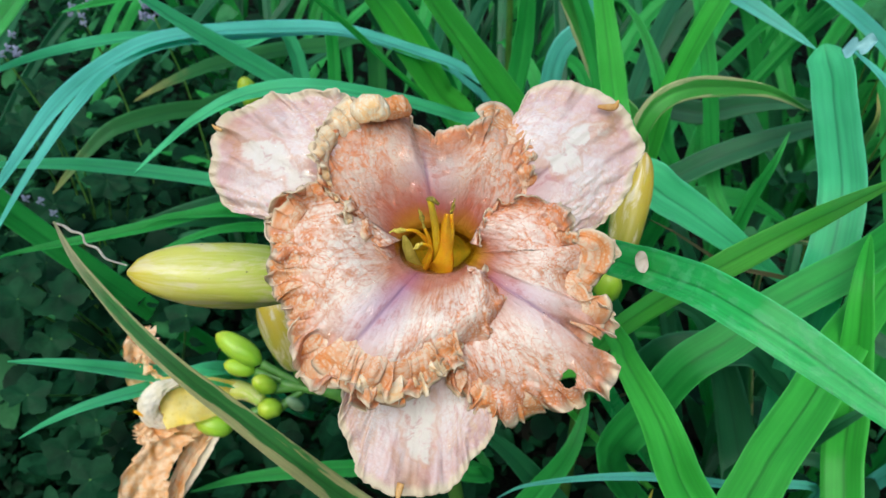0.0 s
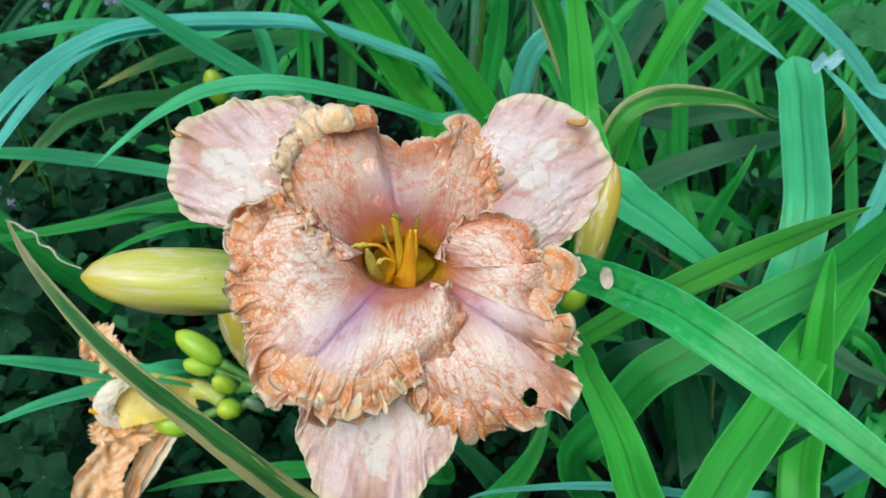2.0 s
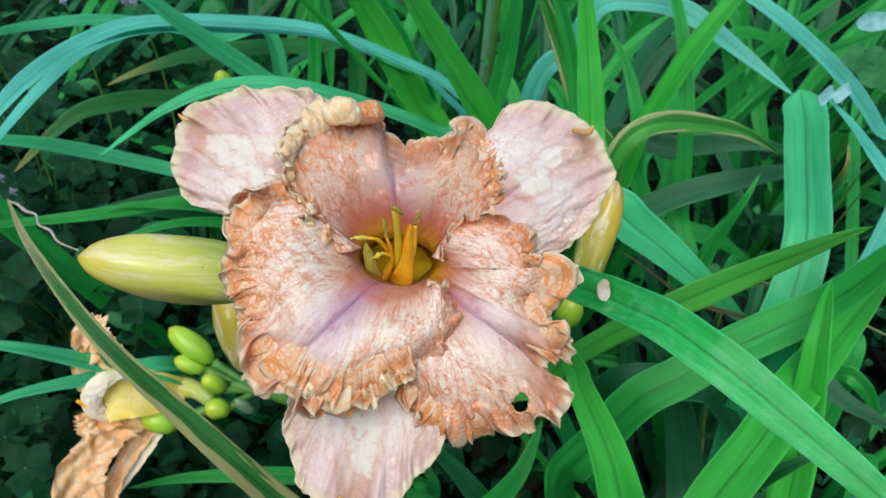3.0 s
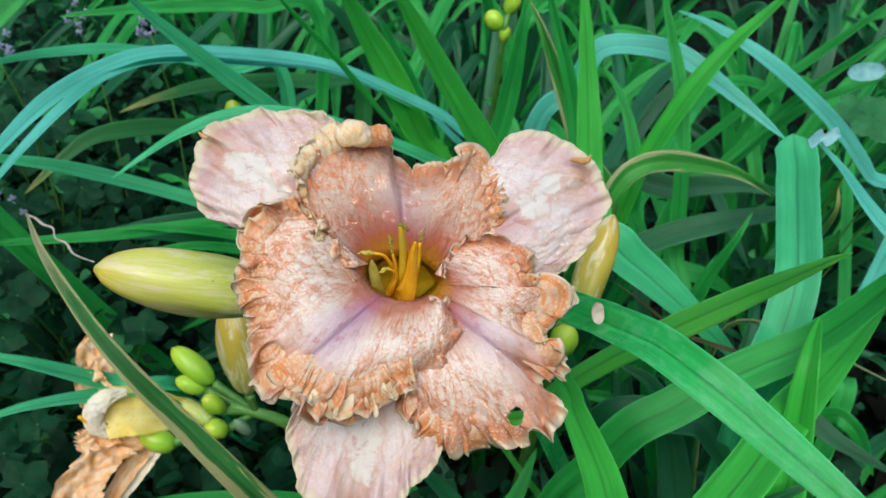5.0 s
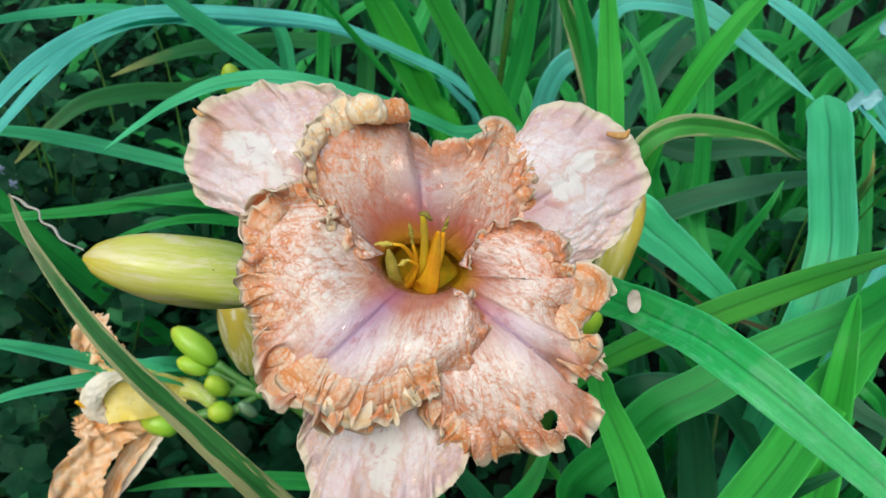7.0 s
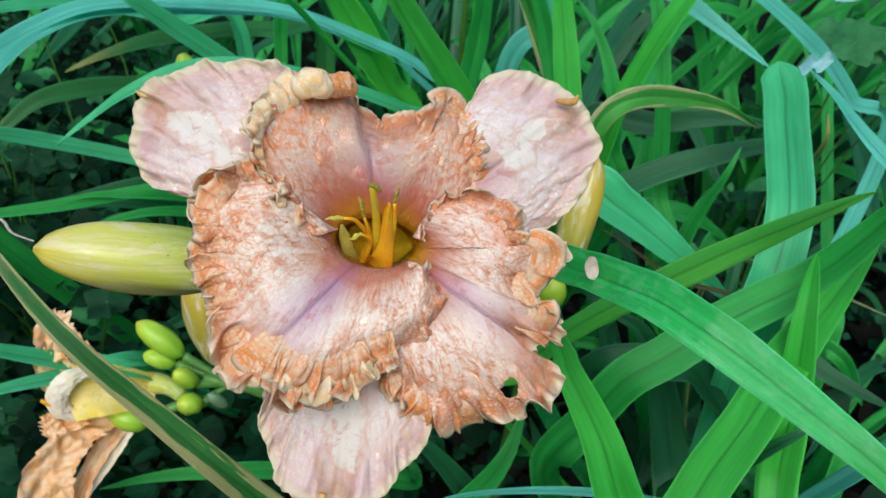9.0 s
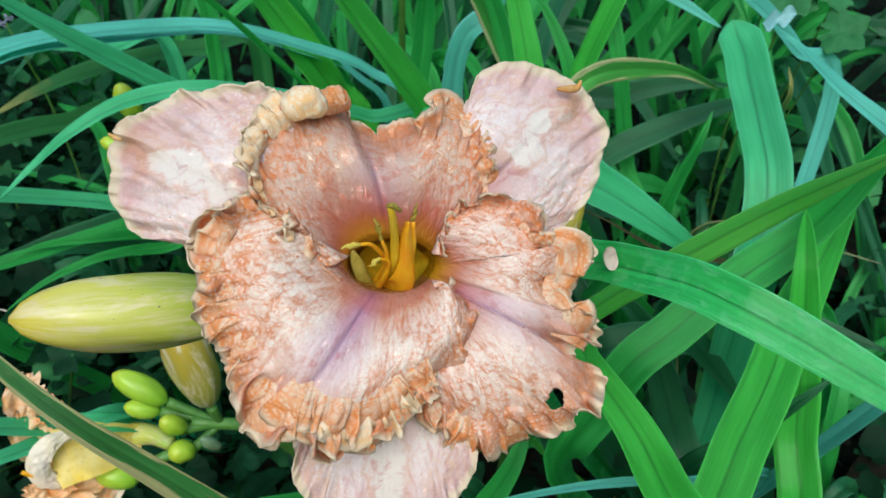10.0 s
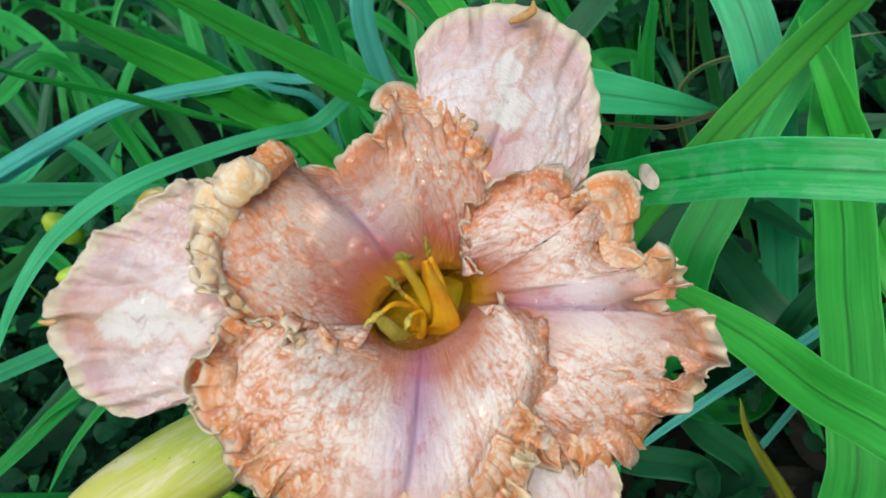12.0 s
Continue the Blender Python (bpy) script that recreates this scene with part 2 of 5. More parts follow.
        heartland = n.math("MULTIPLY", heartland, n.ramp(mottle, [(0.36, 0.25), (0.58, 1.0)]))
        col = n.mix(n.ramp(heartland, [(0.02, 0.0), (0.14, 0.45), (0.34, 0.0)]), col, (0.70, 0.42, 0.22))
        col = n.mix(n.ramp(heartland, [(0.15, 0.0), (0.45, 0.9)]), col, (0.88, 0.86, 0.77))
        hook = n.math("MULTIPLY", n.ramp(off, [(0.0, 0.55), (0.05, 0.0)]), n.ramp(v, [(0.84, 0.0), (0.95, 1.0)]))
        col = n.mix(hook, col, (0.64, 0.38, 0.14))
    if speck:
        spots = n.ramp(n.noise(800.0, 2.0, 0.5), [(0.70, 0.0), (0.75, speck)])
        col = n.mix(spots, col, (0.42, 0.14, 0.09))
    lip = n.ramp(n.math("ADD", v, n.math("MULTIPLY", mottle, 0.02)), [(0.965 if hooked else 0.955, 0.0), (0.99, 0.9)])
    col = n.mix(lip, col, (0.84, 0.77, 0.56))
    puff = n.math("ADD", n.ramp(nets[0], [(0.0, 0.0), (0.35, 1.0)]), n.math("MULTIPLY", n.ramp(nets[1], [(0.0, 0.0), (0.35, 1.0)]), 0.5))
    bump = n.math("ADD", n.math("ADD", n.math("MULTIPLY", mottle, 0.8), n.math("MULTIPLY", fine, 0.2)), n.math("MULTIPLY", puff, 0.7))
    bump = n.math("ADD", bump, n.ramp(ridge, [(0.0, 0.0), (0.06, 0.4)]))
    rough = n.ramp(fine, [(0.3, 0.16), (0.7, 0.38)])
    return n.finish(col, rough, bump, 0.32, 0.001, trans=n.mix(0.25, col, (1.0, 0.60, 0.40)), specular=0.16)


PETAL = petal_material("petal_peach", (0.61, 0.225, 0.125), (0.68, 0.370, 0.225), (0.74, 0.245, 0.040), (0.475, 0.24, 0.36), (0.60, 0.31, 0.009), 0.85, 0.4, (0.76, 0.65, 0.52), 0.75, False, 0.38, 0.64, 1.0)
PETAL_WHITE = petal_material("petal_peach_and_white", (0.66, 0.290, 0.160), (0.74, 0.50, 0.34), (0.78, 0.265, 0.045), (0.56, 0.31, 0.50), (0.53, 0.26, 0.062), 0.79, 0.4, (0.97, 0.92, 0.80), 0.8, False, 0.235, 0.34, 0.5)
PETAL_GOLD = petal_material("petal_white_with_gold_base", (0.66, 0.285, 0.160), (0.74, 0.49, 0.34), (0.78, 0.265, 0.045), (0.55, 0.30, 0.49), (0.60, 0.33, 0.009), 0.84, 0.4, (0.97, 0.90, 0.79), 0.8, False, 0.36, 0.56, 0.85)
FRILL_CREAM = petal_material("frill_cream", (0.88, 0.70, 0.40), (0.92, 0.84, 0.56), (0.88, 0.58, 0.22), (0.74, 0.62, 0.43), (0.74, 0.60, 0.28), 1.20, 0.5, (0.94, 0.92, 0.74), 0.35, False, 0.26, 0.31, 0.0)
FRILL_PEACH = petal_material("frill_peach", (0.76, 0.325, 0.110), (0.82, 0.54, 0.27), (0.80, 0.275, 0.040), (0.65, 0.41, 0.32), (0.64, 0.42, 0.165), 1.00, 0.4, (0.90, 0.80, 0.60), 0.75, False, 0.26, 0.31, 0.0)
SEPAL = petal_material("sepal_pink", (0.68, 0.385, 0.370), (0.79, 0.61, 0.58), (0.74, 0.55, 0.38), (0.58, 0.34, 0.36), (0.51, 0.29, 0.07), 1.30, 0.0, (0.94, 0.91, 0.87), 0.5, True)


def simple_material(name, low, high, scale, roughness=0.5, translucent=0.0, bump=0.4, distance=0.0005, specular=0.5, islands=False):
    n = Nodes(name, translucent)
    a = n.noise(scale, 5.0, 0.6)
    b = n.noise(scale * 6.0, 3.0, 0.6)
    col = n.mix(n.ramp(a, [(0.32, 0.0), (0.68, 1.0)]), low, high)
    col = n.mix(n.ramp(b, [(0.55, 0.0), (0.75, 0.4)]), col, tuple(0.6 * c for c in low))
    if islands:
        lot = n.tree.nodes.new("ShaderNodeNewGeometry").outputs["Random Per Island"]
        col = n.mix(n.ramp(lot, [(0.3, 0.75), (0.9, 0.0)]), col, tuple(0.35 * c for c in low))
    return n.finish(col, roughness, n.math("ADD", a, n.math("MULTIPLY", b, 0.5)), bump, distance, specular=specular)


def bud_material(name, body, ridge, tip, streak=(0.85, 0.80, 0.50), cream=0.0):
    """Bud: UV x runs round it, y from base to tip."""
    n = Nodes(name, translucent=0.1)
    n.bsdf.inputs["Subsurface Weight"].default_value = 0.4
    n.bsdf.inputs["Subsurface Radius"].default_value = (0.8, 1.0, 0.2)
    n.bsdf.inputs["Subsurface Scale"].default_value = 0.004
    u, v = n.split(n.uv())
    grain = n.noise(1.0, 4.0, 0.6, n.mapped(n.uv(), (26.0, 2.0, 1.0)))
    col = n.mix(n.ramp(v, [(0.05, 0.0), (0.75, 1.0)]), body, ridge)
    col = n.mix(n.ramp(v, [(0.80, 0.0), (0.98, 0.9)]), col, tip)
    col = n.mix(n.ramp(grain, [(0.52, 0.0), (0.72, 0.55)]), col, streak)
    if cream:
        patch = n.noise(1.0, 4.0, 0.65, n.mapped(n.uv(), (9.0, 2.4, 1.0)), 0.6)
        col = n.mix(n.ramp(patch, [(0.50, 0.0), (0.60, cream)]), col, (0.66, 0.60, 0.40))
    spot = n.noise(520.0, 2.0, 0.5)
    col = n.mix(n.ramp(spot, [(0.74, 0.0), (0.78, 0.8)]), col, (0.06, 0.05, 0.02))
    return n.finish(col, 0.38, grain, 0.4, 0.0005)


BUD_YELLOW = bud_material("bud_yellow_green", (0.30, 0.46, 0.05), (0.56, 0.55, 0.10), (0.60, 0.48, 0.03), (0.70, 0.66, 0.40), cream=0.55)
BUD_STRIPED = bud_material("bud_yellow_striped", (0.28, 0.32, 0.05), (0.52, 0.39, 0.04), (0.44, 0.30, 0.05), (0.46, 0.40, 0.14), cream=0.85)
BUD_GREEN = bud_material("bud_green", (0.20, 0.46, 0.03), (0.38, 0.60, 0.04), (0.50, 0.60, 0.05), (0.42, 0.58, 0.08))
STEM = simple_material("stem_green", (0.06, 0.20, 0.03), (0.12, 0.30, 0.05), 90.0, 0.45, 0.1)
BRACT = simple_material("bract_pale_green", (0.14, 0.32, 0.14), (0.30, 0.44, 0.24), 120.0, 0.5, 0.25)
FILAMENT = simple_material("filament_orange", (0.88, 0.38, 0.008), (0.92, 0.58, 0.015), 260.0, 0.35, 0.2)
STYLE = simple_material("style_yellow", (0.86, 0.56, 0.01), (0.88, 0.68, 0.03), 260.0, 0.3, 0.15)
STYLE_PALE = simple_material("throat_fold_olive", (0.34, 0.30, 0.03), (0.52, 0.42, 0.09), 200.0, 0.4, 0.2)
ANTHER = simple_material("anther_olive", (0.14, 0.12, 0.02), (0.50, 0.38, 0.03), 900.0, 0.7, 0.0, 1.0, 0.0006)
POLLEN = simple_material("pollen_yellow", (0.55, 0.42, 0.03), (0.80, 0.66, 0.12), 1500.0, 0.9, 0.0, 1.0, 0.0006)
DRY = simple_material("dry_tissue", (0.26, 0.24, 0.17), (0.48, 0.45, 0.36), 300.0, 0.8)
PALE = simple_material("pale_blue_tissue", (0.13, 0.36, 0.35), (0.24, 0.52, 0.50), 220.0, 0.5, 0.2)
LILAC = simple_material("lilac_blossom", (0.17, 0.20, 0.32), (0.30, 0.34, 0.46), 400.0, 0.6, 0.2)
# the weed green is taken near black to carry the shade of the undergrowth
WEED = simple_material("weed_shaded_green", (0.005, 0.036, 0.014), (0.016, 0.105, 0.038), 60.0, 0.6, 0.25, specular=0.1, islands=True)
WEED_LIGHT = simple_material("weed_light_green", (0.025, 0.18, 0.05), (0.07, 0.32, 0.11), 60.0, 0.6, 0.25, specular=0.15, islands=True)
# soil and litter are green-black: the shade under the leaves is in their colour
SOIL = simple_material("soil_shaded", (0.003, 0.005, 0.003), (0.006, 0.010, 0.006), 45.0, 0.95, 0.0, 1.0, 0.01, 0.1)
LITTER = simple_material("leaf_litter_shaded", (0.007, 0.008, 0.005), (0.018, 0.018, 0.011), 80.0, 0.85, specular=0.15)

water_nodes = Nodes("water")
water_nodes.bsdf.inputs["Transmission Weight"].default_value = 1.0
water_nodes.bsdf.inputs["IOR"].default_value = 1.33
WATER = water_nodes.finish((1.0, 1.0, 1.0), 0.02)


# ---- building helpers ----
def mesh_object(name, verts, faces, material, parent=None, uvs=None, smooth=True):
    me = bpy.data.meshes.new(name)
    me.from_pydata([tuple(v) for v in verts], [], faces)
    me.materials.append(material)
    if uvs is not None:
        layer = me.uv_layers.new(name="UVMap")
        index = np.empty(len(me.loops), dtype=np.int32)
        me.loops.foreach_get("vertex_index", index)
        layer.data.foreach_set("uv", np.asarray(uvs, dtype=np.float32)[index].ravel())
    if smooth:
        me.polygons.foreach_set("use_smooth", [True] * len(me.polygons))
    me.update()
    ob = new(name, me)
    if parent is not None:
        ob.parent = parent
    return ob


def part(name, verts, faces, material, parent, label="", uvs=None):
    ob = mesh_object(name, verts, faces, material, parent, uvs)
    return tagged(ob, label) if label else ob


def thing(name, label, category, at=(0, 0, 0), group="", kind=""):
    ob = new(name)
    ob.location = at
    ob.empty_display_size = 0.02
    return tagged(ob, label, category, group, kind)


def spline(points, steps):
    """Catmull-Rom through the points: places and directions."""
    p = [np.array(q, float) for q in points]
    p = [2 * p[0] - p[1]] + p + [2 * p[-1] - p[-2]]
    out = []
    for i in range(1, len(p) - 2):
        for k in range(steps):
            s = k / steps
            out.append(0.5 * (2 * p[i] + (p[i + 1] - p[i - 1]) * s + (2 * p[i - 1] - 5 * p[i] + 4 * p[i + 1] - p[i + 2]) * s ** 2
                              + (3 * p[i] - p[i - 1] - 3 * p[i + 1] + p[i + 2]) * s ** 3))
    out.append(p[-2])
    out = np.array(out)
    return out, np.gradient(out, axis=0)


def grid_faces(rows, cols, wrap=False):
    faces = []
    for i in range(rows - 1):
        for j in range(cols if wrap else cols - 1):
            k = (j + 1) % cols
            faces.append((i * cols + j, i * cols + k, (i + 1) * cols + k, (i + 1) * cols + j))
    return faces


def tube(points, radii, sides=10, steps=5):
    """A tapered round stem along a spline: vertices, faces and UVs."""
    p, d = spline(points, steps)
    r = np.interp(np.linspace(0, 1, len(p)), np.linspace(0, 1, len(radii)), radii)
    side = np.array((0.3, 0.2, 0.93))
    verts, uvs = [], []
    for i in range(len(p)):
        t = d[i] / np.linalg.norm(d[i])
        side = side - t * np.dot(side, t)
        side /= np.linalg.norm(side)
        up = np.cross(t, side)
        for j in range(sides):
            a = 2 * math.pi * j / sides
            verts.append(p[i] + r[i] * (math.cos(a) * side + math.sin(a) * up))
            uvs.append((j / sides, i / (len(p) - 1)))
    faces = grid_faces(len(p), sides, True)
    faces.append(tuple(reversed(range(sides))))
    faces.append(tuple(range((len(p) - 1) * sides, len(p) * sides)))
    return verts, faces, uvs


VIEWER = np.array((0.0, 0.0, 0.72))


def strap(points, width, roll, seed, taper=0.09, blunt=False, steps=8, keel=0.30, wave=0.04, thick=0.0005):
    """A strap leaf with a keel, thickness and slightly wavy margins, from tip to base."""
    rng = random.Random(seed)
    p, d = spline(points, steps)
    n = len(p)
    s = np.concatenate([[0], np.cumsum(np.linalg.norm(np.diff(p, axis=0), axis=1))])
    verts, uvs = [], []
    cols = 9
    across = np.linspace(-1, 1, cols)
    ph1, ph2, freq = rng.uniform(0, 6.3), rng.uniform(0, 6.3), rng.uniform(35, 60)
    tip_len = 0.5 * width if blunt else max(5.0 * width, taper)
    for i in range(n):
        t = d[i] / np.linalg.norm(d[i])
        face = VIEWER - p[i]
        face /= np.linalg.norm(face)
        face = 0.75 * face + np.array((0.0, -0.1, 0.55))
        side = np.cross(t, face)
        side /= np.linalg.norm(side)
        nor = np.cross(side, t)
        a = radians(roll) + 0.10 * math.sin(s[i] * 9 + ph1)
        side, nor = side * math.cos(a) + nor * math.sin(a), nor * math.cos(a) - side * math.sin(a)
        w = 0.5 * width * min(1.0, (s[i] / tip_len + 0.004)) ** 0.62
        for layer in (0, 1):
            for j in (range(cols) if layer == 0 else reversed(range(cols))):
                v = across[j]
                fold = keel * w * (1 - abs(v) ** 1.3) * -1.0
                rib = -0.0007 * math.exp(-(v / 0.08) ** 2)
                edge = wave * w * abs(v) ** 3 * math.sin(s[i] * freq + ph1 + 2.1 * v + ph2)
                q = p[i] + side * (w * v) + nor * (fold + rib + edge - layer * thick * (1.02 - v * v))
                verts.append(q)
                uvs.append((0.5 + 0.5 * v, s[i] / s[-1]))
    faces = grid_faces(n, 2 * cols, True)
    return verts, faces, uvs


leaf_count = 0


def blade(plant, look_kind, width, roll, points, blunt=False):
    """One strap leaf of a plant, from its tip down to the crown."""
    global leaf_count
    leaf_count += 1
    v, f, uv = strap(points, width, roll, leaf_count, {"dry": 0.24}.get(look_kind, 0.09), blunt)
    names = {"dry": "half-dried leaf with tan margins", "striped": "leaf with a yellowed margin", "tipped": "leaf with a brown tip",
             "wet": "glossy leaf wet with rain, pale sheen patches painted on", "blue": "leaf with the sky's sheen painted into its colour", "stalk": "dry brown stalk"}
    o = plant.location
    part("leaf", [q - np.array(o) for q in v], f, LEAF[look_kind], plant, names.get(look_kind, ""), uv)


def ellipsoid_bud(base, tip, radius, lobes=3, ridge=0.10, sides=28, rings=22, blunt=0.62, bend=0.0):
    """A lily bud: pointed at the tip, with shallow grooves between its segments."""
    base, tip = np.array(base, float), np.array(tip, float)
    axis = tip - base
    length = np.linalg.norm(axis)
    t = axis / length
    side = np.cross(t, (0.1, 0.3, 0.95))
    side /= np.linalg.norm(side)
    up = np.cross(side, t)
    verts, uvs = [], []
    for i in range(rings + 1):
        s = i / rings
        q = (s - 0.52) / (0.52 if s < 0.52 else 0.48)
        prof = max(0.07, (1 - abs(q) ** (2.3 if q < 0 else 1.9)) ** 0.55)
        for j in range(sides):
            a = 2 * math.pi * j / sides
            g = 1 - ridge * (0.5 + 0.5 * math.cos(lobes * a + 0.6)) ** 4 * math.sin(math.pi * min(1, s + 0.02))
            r = radius * prof * g * (1 + 0.03 * math.sin(5 * a + 9 * s))
            verts.append(base + t * length * s + up * bend * math.sin(math.pi * s) + r * (math.cos(a) * side + math.sin(a) * up))
            uvs.append((j / sides, s))
    faces = grid_faces(rings + 1, sides, True)
    faces.append(tuple(reversed(range(sides))))
    faces.append(tuple(range(rings * sides, (rings + 1) * sides)))
    return verts, faces, uvs


# ---- ground ----
def ground():
    size, n = 60.0, 90
    verts = []
    for i in range(n + 1):
        for j in range(n + 1):
            a, b = 2 * i / n - 1, 2 * j / n - 1
            x, y = size * a * abs(a) ** 1.6, size * b * abs(b) ** 1.6 + 0.5
            near = math.exp(-(x * x + y * y) / 9.0)
            z = 0.02 * near * (noise.noise((x * 6, y * 6, 0.3)) + 0.5 * noise.noise((x * 17, y * 17, 4.0)))
            verts.append((x, y, z - 0.01))
    return tagged(mesh_object("ground", verts, grid_faces(n + 1, n + 1), SOIL), "garden soil under the plants, their shade in its colour", "soil", kind="structure")


ground()

def hedge():
    """A tall hedge-like ring outside the view, added only to shade the low sky."""
    verts, rings, sides = [], 14, 160
    for i in range(rings):
        h = i / (rings - 1)
        for j in range(sides):
            a = 2 * math.pi * j / sides
            r = 5.0 + 0.7 * noise.noise((4 * math.cos(a), 4 * math.sin(a), 3 * h)) + 0.4 * noise.noise((14 * math.cos(a), 14 * math.sin(a), 9 * h)) + 0.8 * max(0.0, h - 0.85)
            verts.append((r * math.cos(a), 0.5 + r * math.sin(a), 3.3 * h - 0.05 + (0.5 * noise.noise((7 * math.cos(a), 7 * math.sin(a), 1.0)) if i == rings - 1 else 0.0)))
    return tagged(mesh_object("backdrop", verts, grid_faces(rings, sides, True), WEED), "unseen hedge-like ring added to shade the low sky", "hedge", kind="structure")


hedge()

# ---- daylily plants ----
back_clump = thing("daylily_plant", "tall clump of green strap-leaved daylily behind the flower", "plant", (0.10, 0.62, 0.0), "daylily clumps")
left_clump = thing("daylily_plant", "daylily clump with arching sky-tinted leaves above weeds", "plant", (-0.12, 0.60, 0.0), "daylily clumps")
right_clump = thing("daylily_plant", "daylily clump with broad crossing wet green leaves", "plant", (0.30, 0.45, 0.0), "daylily clumps")
front_clump = thing("daylily_plant", "daylily clump under the open flower, partly dried leaves", "plant", (0.06, 0.36, 0.0), "daylily clumps")
near_clump = thing("daylily_plant", "daylily clump with broad arching light green leaves", "plant", (0.30, 0.05, 0.0), "daylily clumps")
blade(back_clump, "bright", 0.0300, 10, [(-0.035, 0.384, 0.584), (-0.025, 0.400, 0.564), (-0.003, 0.427, 0.521), (0.029, 0.465, 0.460), (0.053, 0.493, 0.413), (0.068, 0.512, 0.370), (0.080, 0.530, 0.310), (0.090, 0.563, 0.144), (0.100, 0.620, 0.000)])
blade(back_clump, "bright", 0.0260, -10, [(-0.087, 0.550, 0.528), (-0.077, 0.574, 0.498), (-0.051, 0.608, 0.440), (-0.017, 0.623, 0.375), (0.010, 0.636, 0.322), (0.059, 0.627, 0.113), (0.100, 0.620, 0.000)])
blade(back_clump, "fresh", 0.0182, -25, [(-0.059, 0.602, 0.483), (-0.032, 0.623, 0.422), (-0.004, 0.645, 0.351), (0.018, 0.662, 0.298), (0.063, 0.639, 0.104), (0.100, 0.620, 0.000)])
blade(back_clump, "light", 0.0125, 25, [(-0.100, 0.428, 0.555), (-0.094, 0.445, 0.538), (-0.075, 0.496, 0.492), (-0.048, 0.558, 0.427), (-0.030, 0.598, 0.386), (-0.012, 0.634, 0.343), (0.008, 0.655, 0.285), (0.060, 0.640, 0.120), (0.100, 0.620, 0.000)])
blade(left_clump, "pale", 0.0149, 15, [(-0.189, 0.437, 0.539), (-0.181, 0.446, 0.524), (-0.155, 0.465, 0.492), (-0.122, 0.491, 0.453), (-0.087, 0.518, 0.412), (-0.052, 0.545, 0.371), (-0.024, 0.570, 0.318), (-0.080, 0.590, 0.120), (-0.120, 0.600, 0.000)])
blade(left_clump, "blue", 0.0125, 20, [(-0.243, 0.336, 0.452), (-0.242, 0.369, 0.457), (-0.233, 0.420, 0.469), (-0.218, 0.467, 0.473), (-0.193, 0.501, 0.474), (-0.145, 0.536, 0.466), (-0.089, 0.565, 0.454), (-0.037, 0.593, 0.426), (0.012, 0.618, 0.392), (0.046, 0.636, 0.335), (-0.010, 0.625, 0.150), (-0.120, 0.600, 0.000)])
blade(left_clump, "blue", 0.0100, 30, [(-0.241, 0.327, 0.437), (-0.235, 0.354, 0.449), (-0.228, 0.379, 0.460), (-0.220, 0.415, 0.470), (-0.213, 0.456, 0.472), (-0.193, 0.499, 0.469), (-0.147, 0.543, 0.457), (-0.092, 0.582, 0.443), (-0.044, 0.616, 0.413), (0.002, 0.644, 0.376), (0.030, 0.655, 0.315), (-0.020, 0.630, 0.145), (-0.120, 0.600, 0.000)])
blade(left_clump, "pale", 0.0144, 25, [(-0.310, 0.458, 0.458), (-0.299, 0.478, 0.458), (-0.278, 0.513, 0.455), (-0.239, 0.563, 0.444), (-0.182, 0.616, 0.416), (-0.141, 0.655, 0.386), (-0.129, 0.625, 0.135), (-0.120, 0.600, 0.000)])
blade(left_clump, "pale", 0.0104, 20, [(-0.177, 0.374, 0.451), (-0.163, 0.387, 0.461), (-0.142, 0.392, 0.477), (-0.116, 0.405, 0.486), (-0.081, 0.423, 0.482), (-0.032, 0.452, 0.458), (0.006, 0.474, 0.434), (0.051, 0.501, 0.404), (-0.043, 0.555, 0.141), (-0.120, 0.600, 0.000)])
blade(left_clump, "pale", 0.0106, 10, [(-0.281, 0.387, 0.442), (-0.270, 0.413, 0.428), (-0.235, 0.446, 0.407), (-0.164, 0.480, 0.373), (-0.114, 0.498, 0.343), (-0.065, 0.516, 0.313), (-0.095, 0.562, 0.109), (-0.120, 0.600, 0.000)])
blade(left_clump, "fresh", 0.0086, 10, [(-0.264, 0.355, 0.401), (-0.254, 0.371, 0.395), (-0.199, 0.400, 0.391), (-0.147, 0.441, 0.382), (-0.115, 0.468, 0.372), (-0.071, 0.507, 0.342), (-0.098, 0.558, 0.120), (-0.120, 0.600, 0.000)])
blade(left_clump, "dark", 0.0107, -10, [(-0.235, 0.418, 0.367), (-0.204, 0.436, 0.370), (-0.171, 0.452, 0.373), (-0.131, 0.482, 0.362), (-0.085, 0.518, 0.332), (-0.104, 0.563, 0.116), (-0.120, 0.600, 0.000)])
blade(left_clump, "tipped", 0.0175, 15, [(-0.265, 0.589, 0.375), (-0.236, 0.606, 0.386), (-0.197, 0.634, 0.391), (-0.128, 0.682, 0.384), (-0.079, 0.716, 0.354), (-0.102, 0.652, 0.124), (-0.120, 0.600, 0.000)])
blade(left_clump, "tipped", 0.0148, -10, [(-0.313, 0.513, 0.334), (-0.291, 0.540, 0.356), (-0.267, 0.560, 0.370), (-0.221, 0.600, 0.363), (-0.176, 0.639, 0.333), (-0.145, 0.618, 0.116), (-0.120, 0.600, 0.000)])
blade(left_clump, "pale", 0.0125, 10, [(-0.231, 0.289, 0.387), (-0.216, 0.294, 0.382), (-0.196, 0.300, 0.374), (-0.170, 0.319, 0.348), (-0.132, 0.347, 0.311), (-0.125, 0.486, 0.109), (-0.120, 0.600, 0.000)])
